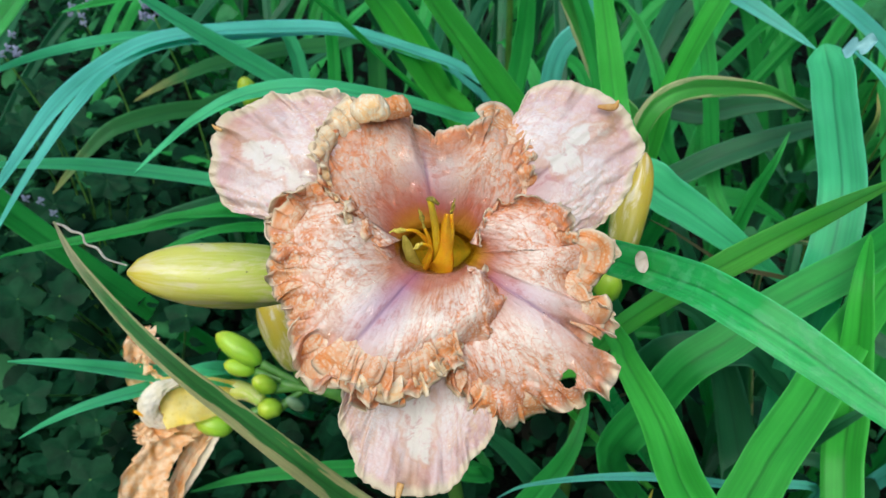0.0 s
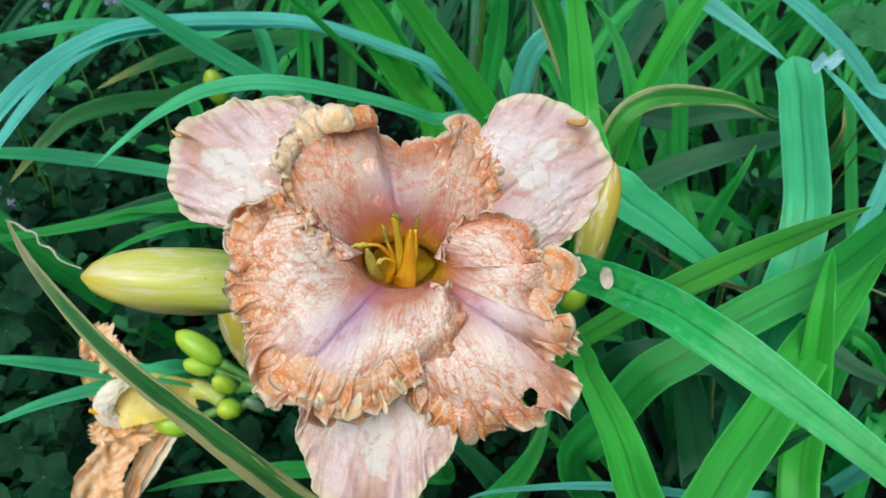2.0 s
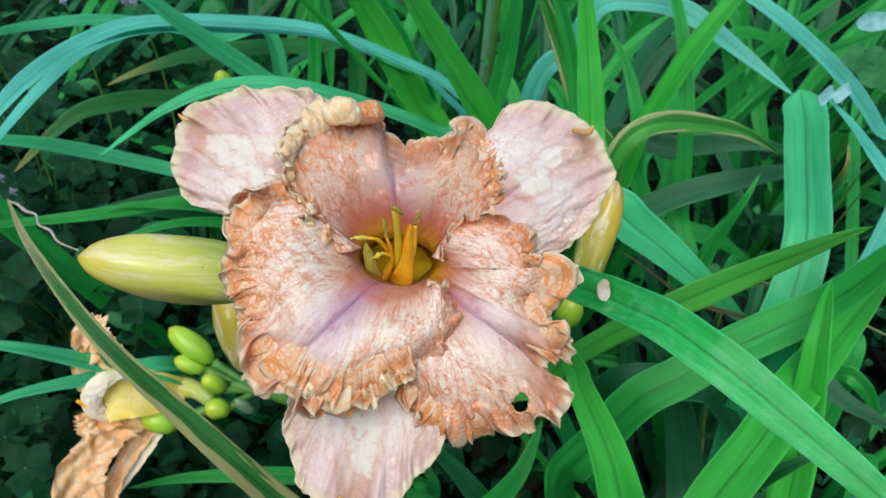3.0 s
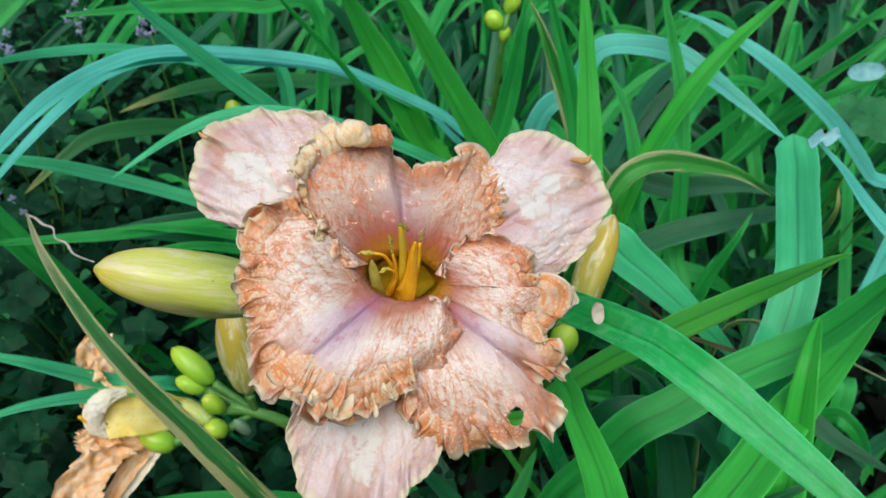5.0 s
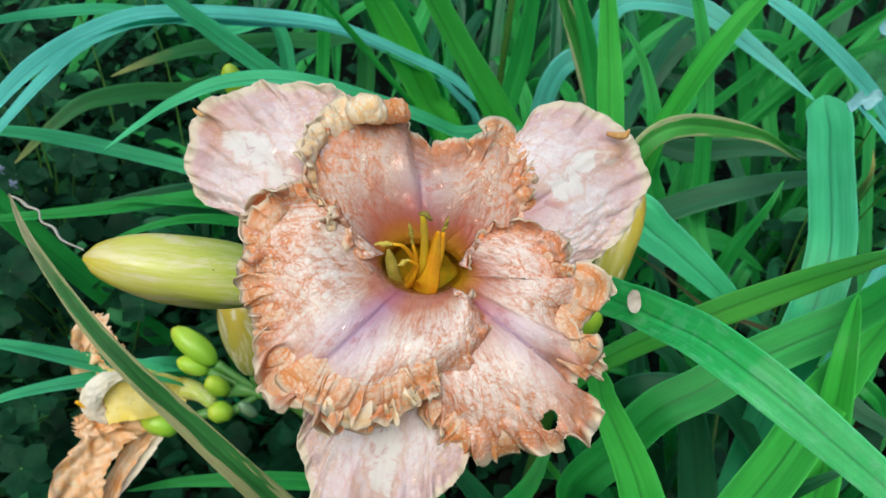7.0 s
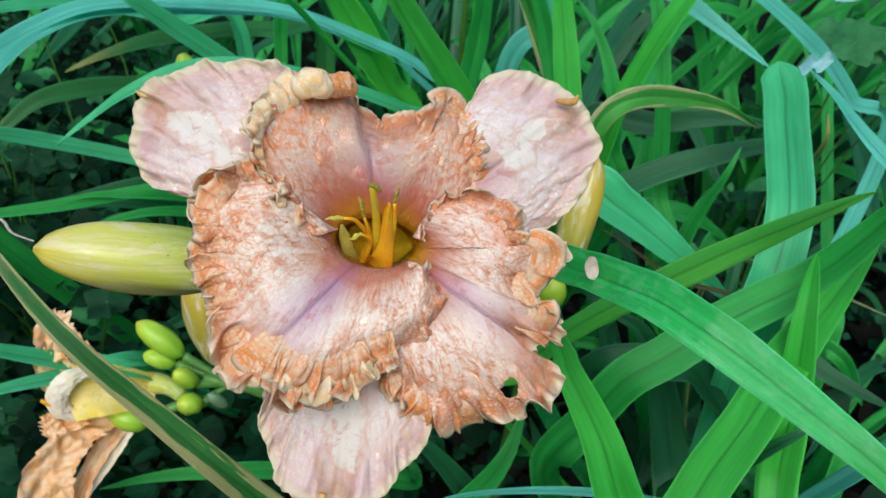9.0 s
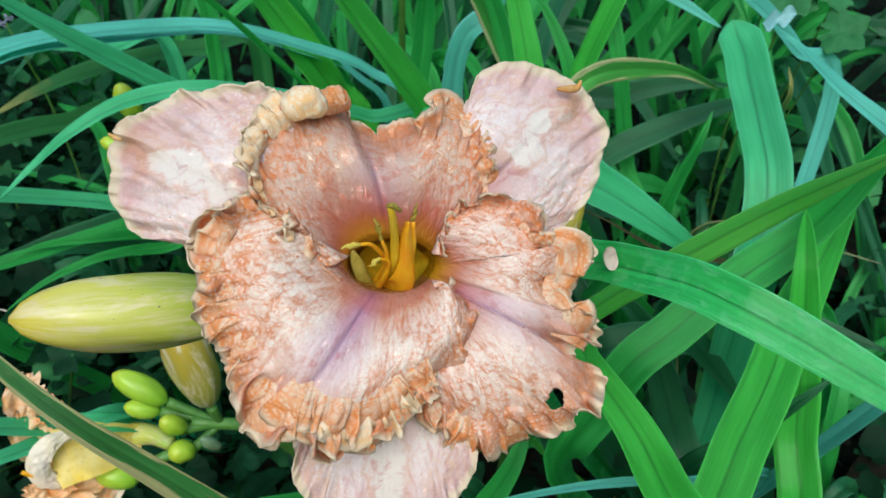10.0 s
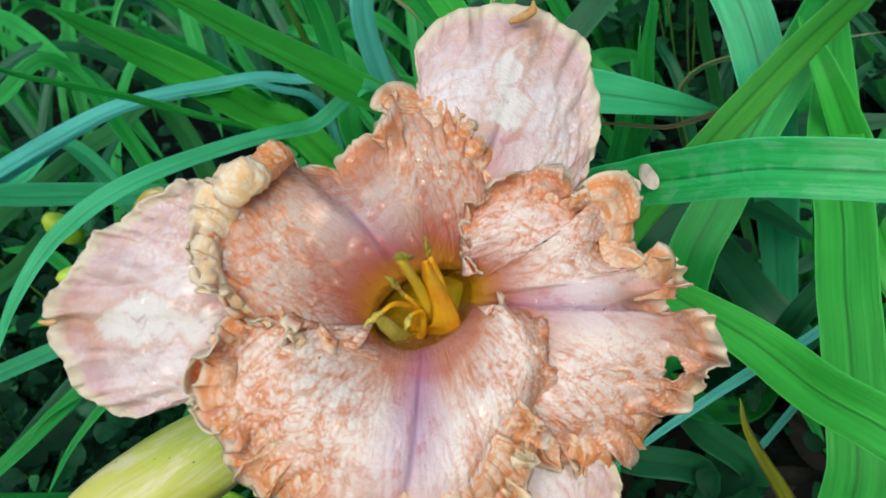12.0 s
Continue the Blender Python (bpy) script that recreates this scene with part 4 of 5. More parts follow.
def petal_surface(outline, turn, rise, mid, rim, ribbed, seed, ruffle, crepe=0.46, throat=-30.0, n_phi=420, n_t=110, sag=0.0, holes=(), curls=()):
    """A petal that spreads from the throat's ellipse to an outline. turn: its share of the ellipse in degrees; rise, mid and rim: its heights in mm
    where it leaves the throat, half way and at the rim, from one side to the other; ribbed: where its midrib ends; ruffle: how strong the frills are."""
    edge, _ = spline([(x, y, 0) for x, y in outline], 14)
    step = np.concatenate([[0], np.cumsum(np.linalg.norm(np.diff(edge, axis=0), axis=1))])
    s = np.linspace(0, step[-1], n_phi)
    bx, by = np.interp(s, step, edge[:, 0]), np.interp(s, step, edge[:, 1])
    rib = float(np.argmin((bx - ribbed[0]) ** 2 + (by - ribbed[1]) ** 2)) / (n_phi - 1)
    centre_angle = math.atan2(ribbed[1] - THROAT_Y, ribbed[0] - THROAT_X)
    verts, uvs, relief = [], [], []
    nz = noise.noise
    lip = 0.22
    for i in range(n_t):
        t = (i / (n_t - 1)) ** 0.9
        e = min(1.0, max(0.0, (t - 0.64) / 0.36))
        e = e * e * (3 - 2 * e)
        body = min(1.0, max(0.0, (t - 0.16) / 0.2))
        for j in range(n_phi):
            phi = j / (n_phi - 1)
            a = radians(turn[0] + (turn[1] - turn[0]) * phi)
            ix, iy = THROAT_X + THROAT_RX * math.cos(a), THROAT_Y + THROAT_RY * math.sin(a)
            if t < lip:
                k = 0.3 + 0.7 * math.sin(0.5 * math.pi * t / lip)
                x, y = THROAT_X + (ix - THROAT_X) * k, THROAT_Y + (iy - THROAT_Y) * k
            else:
                w = (t - lip) / (1 - lip)
                x, y = ix + (bx[j] - ix) * w, iy + (by[j] - iy) * w
            hr = along(phi, *rise)
            knots = ((0.0, throat), (0.12, 0.55 * throat + 0.45 * hr), (0.26, hr), (0.62, along(phi, *mid)), (1.0, along(phi, *rim)))
            for k in range(4):
                if t <= knots[k + 1][0] or k == 3:
                    t1, z1 = knots[k]
                    t2, z2 = knots[k + 1]
                    z0 = knots[k - 1][1] if k else z1 - (z2 - z1)
                    z3 = knots[k + 2][1] if k < 3 else z2 + 0.4 * (z2 - z1)
                    w = (t - t1) / (t2 - t1)
                    z = 0.5 * (2 * z1 + (z2 - z0) * w + (2 * z0 - 5 * z1 + 4 * z2 - z3) * w ** 2 + (3 * z1 - z0 - 3 * z2 + z3) * w ** 3)
                    break
            x, y = x * STEP * 1000, y * STEP * 1000
            dx, dy = x - THROAT_X * STEP * 1000, y - THROAT_Y * STEP * 1000
            r = math.hypot(dx, dy) + 1e-6
            ex, ey = dx / r, dy / r
            arc = s[j] * STEP * 1000
            # frills that grow toward the rim: slow waves, folds, small crimps
            q = seed * 7.3
            e2 = e * e
            f1 = nz((arc * 0.055, q, t))
            f2 = nz((arc * 0.15, q + 9, t * 4.0))
            f3 = nz((arc * 0.36, q + 20, t * 8.0))
            g2 = nz((arc * 0.15, q + 31, t * 4.0))
            g3 = nz((arc * 0.36, q + 43, t * 8.0))
            f4 = nz((arc * 0.75, q + 71, t * 16.0))
            e4 = e2 * e2
            z += ruffle * (4.0 * e * f1 + 10.0 * e2 * f2 + 7.0 * e2 * f3 + 2.6 * e4 * f4)
            push = ruffle * (2.6 * e * nz((arc * 0.11, q + 57, 0.3)) + 4.5 * e4 * (abs(nz((arc * 0.19, q + 83, 0.7))) - 0.16) + 2.2 * e4 * (abs(nz((arc * 0.5, q + 91, 0.7))) - 0.16))
            slip = ruffle * e2 * (4.0 * g2 + 2.4 * g3)
            if t > 0.74 and curls:
                bend = sum(amount * math.exp(-((bx[j] - cx) ** 2 + (by[j] - cy) ** 2) / cw ** 2) for cx, cy, cw, amount in curls) * (t - 0.74) / 0.26
                if abs(bend) > 1e-3:
                    reach = (t - 0.74) * math.hypot(bx[j] - ix, by[j] - iy) * STEP * 1000
                    push += reach * (math.sin(bend) / bend - 1)
                    z += reach * (1 - math.cos(bend)) / bend
            x, y = x + push * ex - slip * ey, y + push * ey + slip * ex
            # crepe: puffed cells between creases, drawn out along the veins
            ang = math.atan2(ey, ex) - centre_angle
            ang = (ang + math.pi) % (2 * math.pi) - math.pi
            c1 = nz((ang * (r + 12) * 0.20, r * 0.12 + 0.5 * f2, q + 3))
            c2 = nz((ang * (r + 12) * 0.46, r * 0.33, q + 13))
            c3 = nz((ang * (r + 12) * 1.0, r * 0.8, q + 23))
            p1, p2, p3 = min(1.0, abs(c1) * 4.0), min(1.0, abs(c2) * 3.6), min(1.0, abs(c3) * 3.2)
            calm = 0.25 + 0.75 * (1 - math.exp(-((phi - rib) / 0.11) ** 2))
            z += crepe * body * calm * (0.8 * p1 + 0.75 * p2 ** 0.8 + 0.42 * p3 - 0.9) * (1 + 0.4 * e)
            p1, p2 = 1 - calm * (1 - p1), 1 - calm * (1 - p2)
            u = 0.5 + (phi - rib)
            z -= 0.6 * math.exp(-((phi - rib) / 0.012) ** 2) * body * (1 - e)
            z -= sag * e2 * e
            k = 1 - z / 250.0
            verts.append((x * 0.001 * k, y * 0.001 * k, z * 0.001))
            uvs.append((u, t))
            relief.append((0.5 * (1 - p1) + 0.5 * (1 - p2), 0.5 + 0.5 * f2))
    faces = grid_faces(n_t, n_phi)
    for hx, hy, hr_ in holes:
        hx, hy, hr_ = hx * STEP, hy * STEP, hr_ * STEP
        near = [math.hypot((v[0] - hx), (v[1] - hy) * 0.75) < hr_ for v in verts]
        faces = [f for f in faces if not (near[f[0]] or near[f[1]] or near[f[2]] or near[f[3]])]
    return verts, faces, uvs, relief, n_phi, n_t


flower = thing("daylily_flower", "open peach-pink ruffled daylily flower wet with raindrops", "flower")
flower.matrix_world = FRAME


def add_petal(name, label, material, surface):
    verts, faces, uvs, relief = surface[:4]
    ob = part(name, verts, faces, material, flower, label, uvs)
    me = ob.data
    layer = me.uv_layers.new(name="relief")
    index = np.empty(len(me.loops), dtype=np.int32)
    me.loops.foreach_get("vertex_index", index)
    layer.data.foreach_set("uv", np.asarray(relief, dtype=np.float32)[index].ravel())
    skin = ob.modifiers.new("thickness", "SOLIDIFY")
    skin.thickness, skin.offset = 0.0004, 1.0
    return ob


TOP = petal_surface([(95, 30), (140, 85), (187, 125), (190, 175), (165, 235), (140, 287), (95, 255), (45, 238), (-20, 248), (-55, 285), (-115, 292), (-185, 252), (-207, 225),
                     (-195, 165), (-178, 120), (-140, 98), (-165, 80), (-150, 52), (-110, 30), (-75, 0)], (0, 190), (-14, -9, -8), (-12, -9, -4, 2, -2), (-13, -12, -15, 5, 1), (-22, 248), 1, 0.85, sag=1.0,
                    curls=((-85, 300, 45, 0.8), (-205, 225, 45, 1.0), (-185, 130, 45, 1.0), (150, 275, 45, -1.6), (15, 245, 60, -1.3)), crepe=0.24)
LOW_LEFT = petal_surface([(-80, 25), (-130, 85), (-195, 145), (-240, 130), (-270, 100), (-292, 65), (-285, 15), (-265, -55), (-250, -125), (-225, -190), (-200, -228), (-165, -265),
                          (-120, -270), (-75, -265), (-5, -220), (75, -175), (125, -125), (132, -80), (112, -15), (75, -20)], (150, 325), (-12, 1, -4), (-4, 9, 15, 12, 4), (-2, 3, 3, 3, 0), (-200, -228), 2, 1.1, sag=1.0,
                         curls=((-235, 130, 50, 1.4), (-262, -120, 40, 2.2), (-90, -270, 40, 1.9), (-170, -262, 40, 2.4), (-290, 40, 40, 1.5), (40, -195, 50, 1.2)), crepe=0.36)
LOW_RIGHT = petal_surface([(30, -60), (30, -140), (45, -205), (75, -235), (145, -282), (195, -275), (245, -252), (300, -258), (332, -225), (330, -165), (297, -138), (350, -100), (300, -70),
                           (295, -35), (330, 5), (330, 40), (285, 38), (240, 105), (175, 118), (110, 100), (85, 30)], (268, 385), (-12, -7, -8), (0, 3, 2, -1, -4), (-2, -4, -9, -8, -3), (297, -138), 3, 0.95, sag=1.0,
                          holes=((256, -205, 13),), curls=((165, 105, 70, 1.7), (290, 45, 30, 1.6), (310, -255, 35, 1.8), (200, -275, 40, -1.0), (320, -60, 40, 1.2)), crepe=0.36)
LEFT_OUTER = petal_surface([(-40, 60), (-100, 200), (-130, 285), (-175, 300), (-210, 302), (-275, 290), (-340, 265), (-373, 235), (-385, 165), (-378, 125), (-355, 95), (-295, 72),
                            (-200, 40), (-80, 10)], (110, 180), (-17, -15, -16), (-13, -5, 1, 0, -5), (-13, -6, -6, -3, -3), (-373, 235), 4, 0.44, 0.6, -33, 220, 90)
RIGHT_OUTER = petal_surface([(95, 10), (200, 20), (290, 55), (345, 115), (372, 195), (365, 235), (333, 285), (285, 312), (230, 327), (185, 312), (155, 275), (110, 180), (50, 60)],
                            (5, 75), (-19, -17, -19), (-15, -13, -15), (-16, -24, -17), (340, 278), 5, 0.32, 0.6, -33, 220, 90)
LOW_OUTER = petal_surface([(-50, -30), (-130, -200), (-152, -280), (-130, -335), (-115, -380), (-45, -415), (45, -403), (83, -355), (130, -280), (110, -180), (50, -35)],
                          (240, 300), (-18, -16, -18), (-9, -8, -9), (-3, -5, -3), (-30, -415), 6, 0.36, 0.6, -33, 220, 90)
top_petal = add_petal("petal", "peach petal with lilac midrib, orange crimped frill", PETAL, TOP)
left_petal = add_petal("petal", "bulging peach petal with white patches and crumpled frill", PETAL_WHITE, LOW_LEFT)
right_petal = add_petal("petal", "peach petal with lilac midrib and torn frilled rim", PETAL_GOLD, LOW_RIGHT)


def frill(owner, surface, phi0, phi1, t0, reach, amp, pitch, seed, label, back=1.0, tone=0.0, material=None):
    """A crimped ribbon along a petal's rim: folds of about pitch mm, as high as amp mm, that overhang one another."""
    verts, n_phi, n_t = np.array(surface[0]), surface[4], surface[5]
    row = int(t0 ** (1 / 0.9) * (n_t - 1))
    line = verts[row * n_phi:(row + 1) * n_phi]
    rim = verts[(n_t - 1) * n_phi:]
    span = 15
    soft = np.array([[np.mean(q[max(0, j - span):j + span + 1], axis=0) for j in range(n_phi)] for q in (line, rim)])
    j0, j1 = phi0 * (n_phi - 1), phi1 * (n_phi - 1)
    count = 900
    js = np.linspace(j0, j1, count)
    base = np.stack([np.interp(js, np.arange(n_phi), soft[0][:, k]) for k in range(3)], axis=1)
    out = np.stack([np.interp(js, np.arange(n_phi), soft[1][:, k]) for k in range(3)], axis=1)
    arc = np.concatenate([[0], np.cumsum(np.linalg.norm(np.diff(0.4 * base + 0.6 * out, axis=0), axis=1))]) * 1000
    n = max(60, int(arc[-1] * 3.2))
    pick = np.interp(np.linspace(0, arc[-1], n), arc, np.arange(count))
    cols = 13
    places, uvs = [], []
    for i in range(n):
        k = pick[i]
        a = np.array([np.interp(k, np.arange(count), base[:, c]) for c in range(3)])
        b = np.array([np.interp(k, np.arange(count), out[:, c]) for c in range(3)])
        b2 = np.array([np.interp(min(k + 4, count - 1), np.arange(count), 0.4 * base[:, c] + 0.6 * out[:, c]) for c in range(3)])
        b1 = np.array([np.interp(max(k - 4, 0), np.arange(count), 0.4 * base[:, c] + 0.6 * out[:, c]) for c in range(3)])
        tang = (b2 - b1) / (np.linalg.norm(b2 - b1) + 1e-9)
        go = b - a
        go = go - tang * np.dot(go, tang)
        length = np.linalg.norm(go) + 1e-9
        go /= length
        up = np.cross(go, tang)
        if up[2] < 0:
            up = -up
        s = arc[-1] * i / (n - 1)
        wild = noise.noise((s * 0.07, seed, 0.0))
        phase = 2 * math.pi * s / pitch + 15.0 * noise.noise((s * 0.055, seed, 3.0))
        high = 0.00078 * amp * (0.75 + 1.3 * abs(noise.noise((s * 0.10, seed, 6.0))))
        fade = min(1.0, i / 12, (n - 1 - i) / 12)
        for c in range(cols):
            w = c / (cols - 1)
            g = w ** 1.25 * fade
            fine = noise.noise((s * 0.55, w * 2.5, seed + 11))
            z = high * g * (math.sin(phase + 0.9 * w) + 0.5 * math.sin(2.3 * phase + 1.0)) + 0.0020 * fine * w + 0.0009 * noise.noise((s * 1.3, w * 6, seed + 17)) * w
            slide = high * g * 0.75 * math.sin(2 * phase + 0.6 + 1.5 * w)
            far = length * reach * (0.1 + 0.9 * w) * (1 + 0.22 * wild) + 0.0011 * g * noise.noise((s * 0.4, 2.0, seed))
            curl = -0.001 * back * (w ** 2) * 2.0 + 0.0009 * math.sin(math.pi * w) - 0.0013 * (1 - w) ** 2
            places.append(a + go * far + up * (z + curl + 0.0005) + tang * slide)
            uvs.append((0.5 + 0.22 + 0.2 * wild, 0.72 + 0.279 * w - tone))
    ob = part("frill", places, grid_faces(n, cols), material or FRILL_PEACH, owner, label, uvs)
    skin = ob.modifiers.new("thickness", "SOLIDIFY")
    skin.thickness, skin.offset = 0.00035, 0.0
    return ob


frill(top_petal, TOP, 0.59, 0.97, 0.85, 1.06, 1.7, 5.5, 1.5, "cream-yellow bubbled frill", 0.5, 0.0, FRILL_CREAM)
frill(top_petal, TOP, 0.02, 0.36, 0.80, 1.0, 1.7, 6.0, 2.5, "orange crimped frill", 0.4)
frill(left_petal, LOW_LEFT, 0.10, 0.36, 0.80, 1.0, 2.0, 7.0, 3.5, "orange crimped frill", 0.6)
frill(left_petal, LOW_LEFT, 0.34, 0.80, 0.78, 1.05, 2.6, 8.0, 4.5, "thick crumpled orange frill", 0.8)
frill(left_petal, LOW_LEFT, 0.50, 0.80, 0.66, 0.72, 2.2, 7.0, 7.5, "inner crumpled orange frill", 0.2)
frill(left_petal, LOW_LEFT, 0.56, 0.74, 0.74, 0.85, 2.6, 6.0, 8.5, "crumpled frill with cream crests", 0.2, 0.0, FRILL_CREAM)
frill(right_petal, LOW_RIGHT, 0.10, 0.31, 0.80, 1.03, 2.1, 7.0, 5.5, "crimped peach frill", 0.8)
frill(right_petal, LOW_RIGHT, 0.50, 0.80, 0.80, 1.02, 2.2, 9.0, 6.5, "torn peach frill", 0.3)
add_petal("sepal", "pale pink rounded sepal with white patches", SEPAL, LEFT_OUTER)
add_petal("sepal", "pale pink rounded sepal with a hooked orange tip", SEPAL, RIGHT_OUTER)
add_petal("sepal", "pale pink hanging sepal", SEPAL, LOW_OUTER)


def bubbled_lip(owner, path, radii, seed, material, label):
    """A puffed, rolled-over lip of petal: a closed fold with blisters."""
    v, f, uv = tube([px(*p) for p in path], radii, 36, 14)
    v = np.array(v)
    middle = np.repeat(v.reshape(-1, 36, 3).mean(axis=1), 36, axis=0)
    swell = [1 + 0.34 * noise.noise(Vector(q) * 210 + Vector((seed, 0, 0))) + 0.20 * abs(noise.noise(Vector(q) * 620 + Vector((0, seed, 0)))) for q in v]
    v = middle + (v - middle) * np.array(swell)[:, None]
    return part("rolled_lip", v, f, material, owner, label, [(0.68 + 0.1 * b, 0.80 + 0.15 * abs(2 * a - 1)) for a, b in uv])


def px(x, y, z):
    """A place in the flower's own axes, from its plan units and a height in mm."""
    k = 1 - z * 0.001 / 0.25
    return (x * STEP * k, y * STEP * k, z * 0.001)


def flower_tube(name, material, pts, radii, label="", parent=None, sides=10):
    v, f, uv = tube([px(*p) for p in pts], radii, sides)
    return part(name, v, f, material, parent or flower, label, uv)


bubbled_lip(top_petal, [(-122, 250, 1), (-117, 262, 2.5), (-104, 271, 3), (-88, 268, 1), (-80, 262, -2)], [0.0016, 0.0036, 0.0043, 0.0038, 0.0018], 4.0, FRILL_CREAM, "bubbled cream rolled lip")
bubbled_lip(top_petal, [(-88, 262, -3), (-72, 270, -3), (-54, 272, -5), (-38, 266, -8)], [0.0020, 0.0036, 0.0034, 0.0014], 9.0, FRILL_PEACH, "bubbled orange rolled lip")


def throat_cup():
    verts, uvs, rings, sides = [], [], 12, 48
    for i in range(rings):
        s = i / (rings - 1)
        k, z = 0.04 + 0.82 * s ** 0.6, -31 + 16 * s
        for j in range(sides):
            a = 2 * math.pi * j / sides
            verts.append(px(THROAT_X + THROAT_RX * k * math.cos(a) * (1 + 0.05 * math.cos(6 * a)), THROAT_Y + THROAT_RY * k * math.sin(a), z))
            uvs.append((j / sides, 0.03 + 0.2 * s))
    return verts, grid_faces(rings, sides, True), uvs


THROAT = simple_material("throat_green_gold", (0.46, 0.38, 0.012), (0.80, 0.46, 0.015), 160.0, 0.45, 0.3)
cup_verts, cup_faces, cup_uvs = throat_cup()
part("throat", cup_verts, cup_faces, THROAT, flower, "yellow-green throat", cup_uvs)
flower_tube("floral_tube", STEM, [(0, 0, -33), (-10, -20, -45), (-30, -60, -58)], [0.006, 0.0045, 0.003], "yellow-green flower tube")
filament_paths = [
    ([(8, -18, -24), (32, -4, -8), (44, 45, 4), (44, 88, 11)], 0.0011, (44, 88, 11), (50, 116, 14)),
    ([(0, -10, -24), (8, 15, -8), (4, 42, 4), (-4, 62, 9)], 0.0008, (-4, 62, 9), (-13, 98, 12)),
    ([(-8, -8, -24), (6, 25, -6), (-16, 54, 5), (-36, 58, 9)], 0.0008, (-36, 58, 9), (-66, 55, 11)),
    ([(-8, -22, -22), (2, 0, -8), (8, 26, 0), (-8, 34, 6)], 0.0008, (-8, 34, 6), (-24, 24, 8)),
]


def ribbon(pts, radius):
    """A flattened filament, broad at its foot."""
    v, f, uv = tube([px(*p) for p in pts], [radius * 1.5, radius * 0.85, radius * 0.5], 12)
    return v, f, uv


for pts, radius, a0, a1 in filament_paths:
    v, f, uv = ribbon(pts, radius)
    stem_part = part("stamen", v, f, FILAMENT, flower, "orange stamen filament", uv)
    mid_a = tuple(0.5 * (p + q) for p, q in zip(a0, a1))
    v, f, uv = tube([px(*p) for p in (a0, mid_a, a1)], [0.0004, 0.0007, 0.0002], 12, 8)
    v = [np.array(q) + 0.0005 * np.array([noise.noise(Vector(q) * 900 + Vector((k * 9.0, 0, 0))) for k in range(3)]) for q in v]
    part("anther", v, f, POLLEN if a1[1] < 60 else ANTHER, stem_part, "dusty anther", uv)


def petaloid(label, spine, widths, bow, material):
    """A strap of petal-like tissue that stands up from the throat: spine in plan units and mm, half-widths in plan units."""
    p, d = spline(spine, 8)
    half = np.interp(np.linspace(0, 1, len(p)), np.linspace(0, 1, len(widths)), widths)
    places, uvs, cols = [], [], 11
    for i in range(len(p)):
        t = d[i] / np.linalg.norm(d[i])
        side = np.cross(t, (0.0, 0.0, 1.0))
        side = side / (np.linalg.norm(side) + 1e-9)
        for c in range(cols):
            u = 2 * c / (cols - 1) - 1
            x, y, z = p[i] + side * half[i] * u
            z += bow * (1 - u * u) + 0.5 * noise.noise((u * 3.0, i * 0.25, bow))
            places.append(px(x, y, z))
            uvs.append((0.5 + 0.5 * u, i / (len(p) - 1)))
    ob = part("petaloid", places, grid_faces(len(p), cols), material, flower, label, uvs)
    skin = ob.modifiers.new("thickness", "SOLIDIFY")
    skin.thickness, skin.offset = 0.0004, 0.0
    return ob


petaloid("broad orange petal-like stamen blade", [(6, -24, -20), (26, -10, -7), (34, 24, 1), (34, 66, 8), (36, 88, 11)], [27, 20, 12, 8, 3], 2.2, FILAMENT)
petaloid("olive-cream fold inside the throat", [(-10, -18, -22), (-26, 2, -15), (-36, 28, -11), (-42, 46, -9)], [7, 10, 9, 2], 0.8, STYLE_PALE)
pistil = flower_tube("pistil", STYLE, [(16, -15, -24), (18, 20, -4), (16, 60, 8), (10, 100, 18), (7, 114, 20.5)], [0.0015, 0.0013, 0.0010, 0.0009], "bright yellow style")
flower_tube("stigma", ANTHER, [(2, 114, 20.5), (10, 115, 21.5), (22, 106, 20)], [0.0005, 0.0008, 0.0005], "olive stigma dusted with pollen", pistil, 8)


TIP = simple_material("sepal_tip_orange", (0.66, 0.34, 0.08), (0.78, 0.56, 0.26), 300.0, 0.5, 0.25)
flower_tube("sepal_tip", TIP, [(298, 279, -20), (316, 278, -17.5), (328, 280, -15), (334, 291, -13.5)], [0.0006, 0.0012, 0.0011, 0.0003], "hooked orange sepal tip", None, 8)
flower_tube("sepal_tip", TIP, [(-366, 228, -3.4), (-376, 232, -3.2), (-384, 238, -3)], [0.0005, 0.0007, 0.0002], "small orange sepal tip", None, 8)
flower_tube("sepal_tip", TIP, [(-40, -392, -3.5), (-44, -410, -3), (-46, -424, -2.5)], [0.0012, 0.0011, 0.0003], "small pale sepal tip", None, 8)


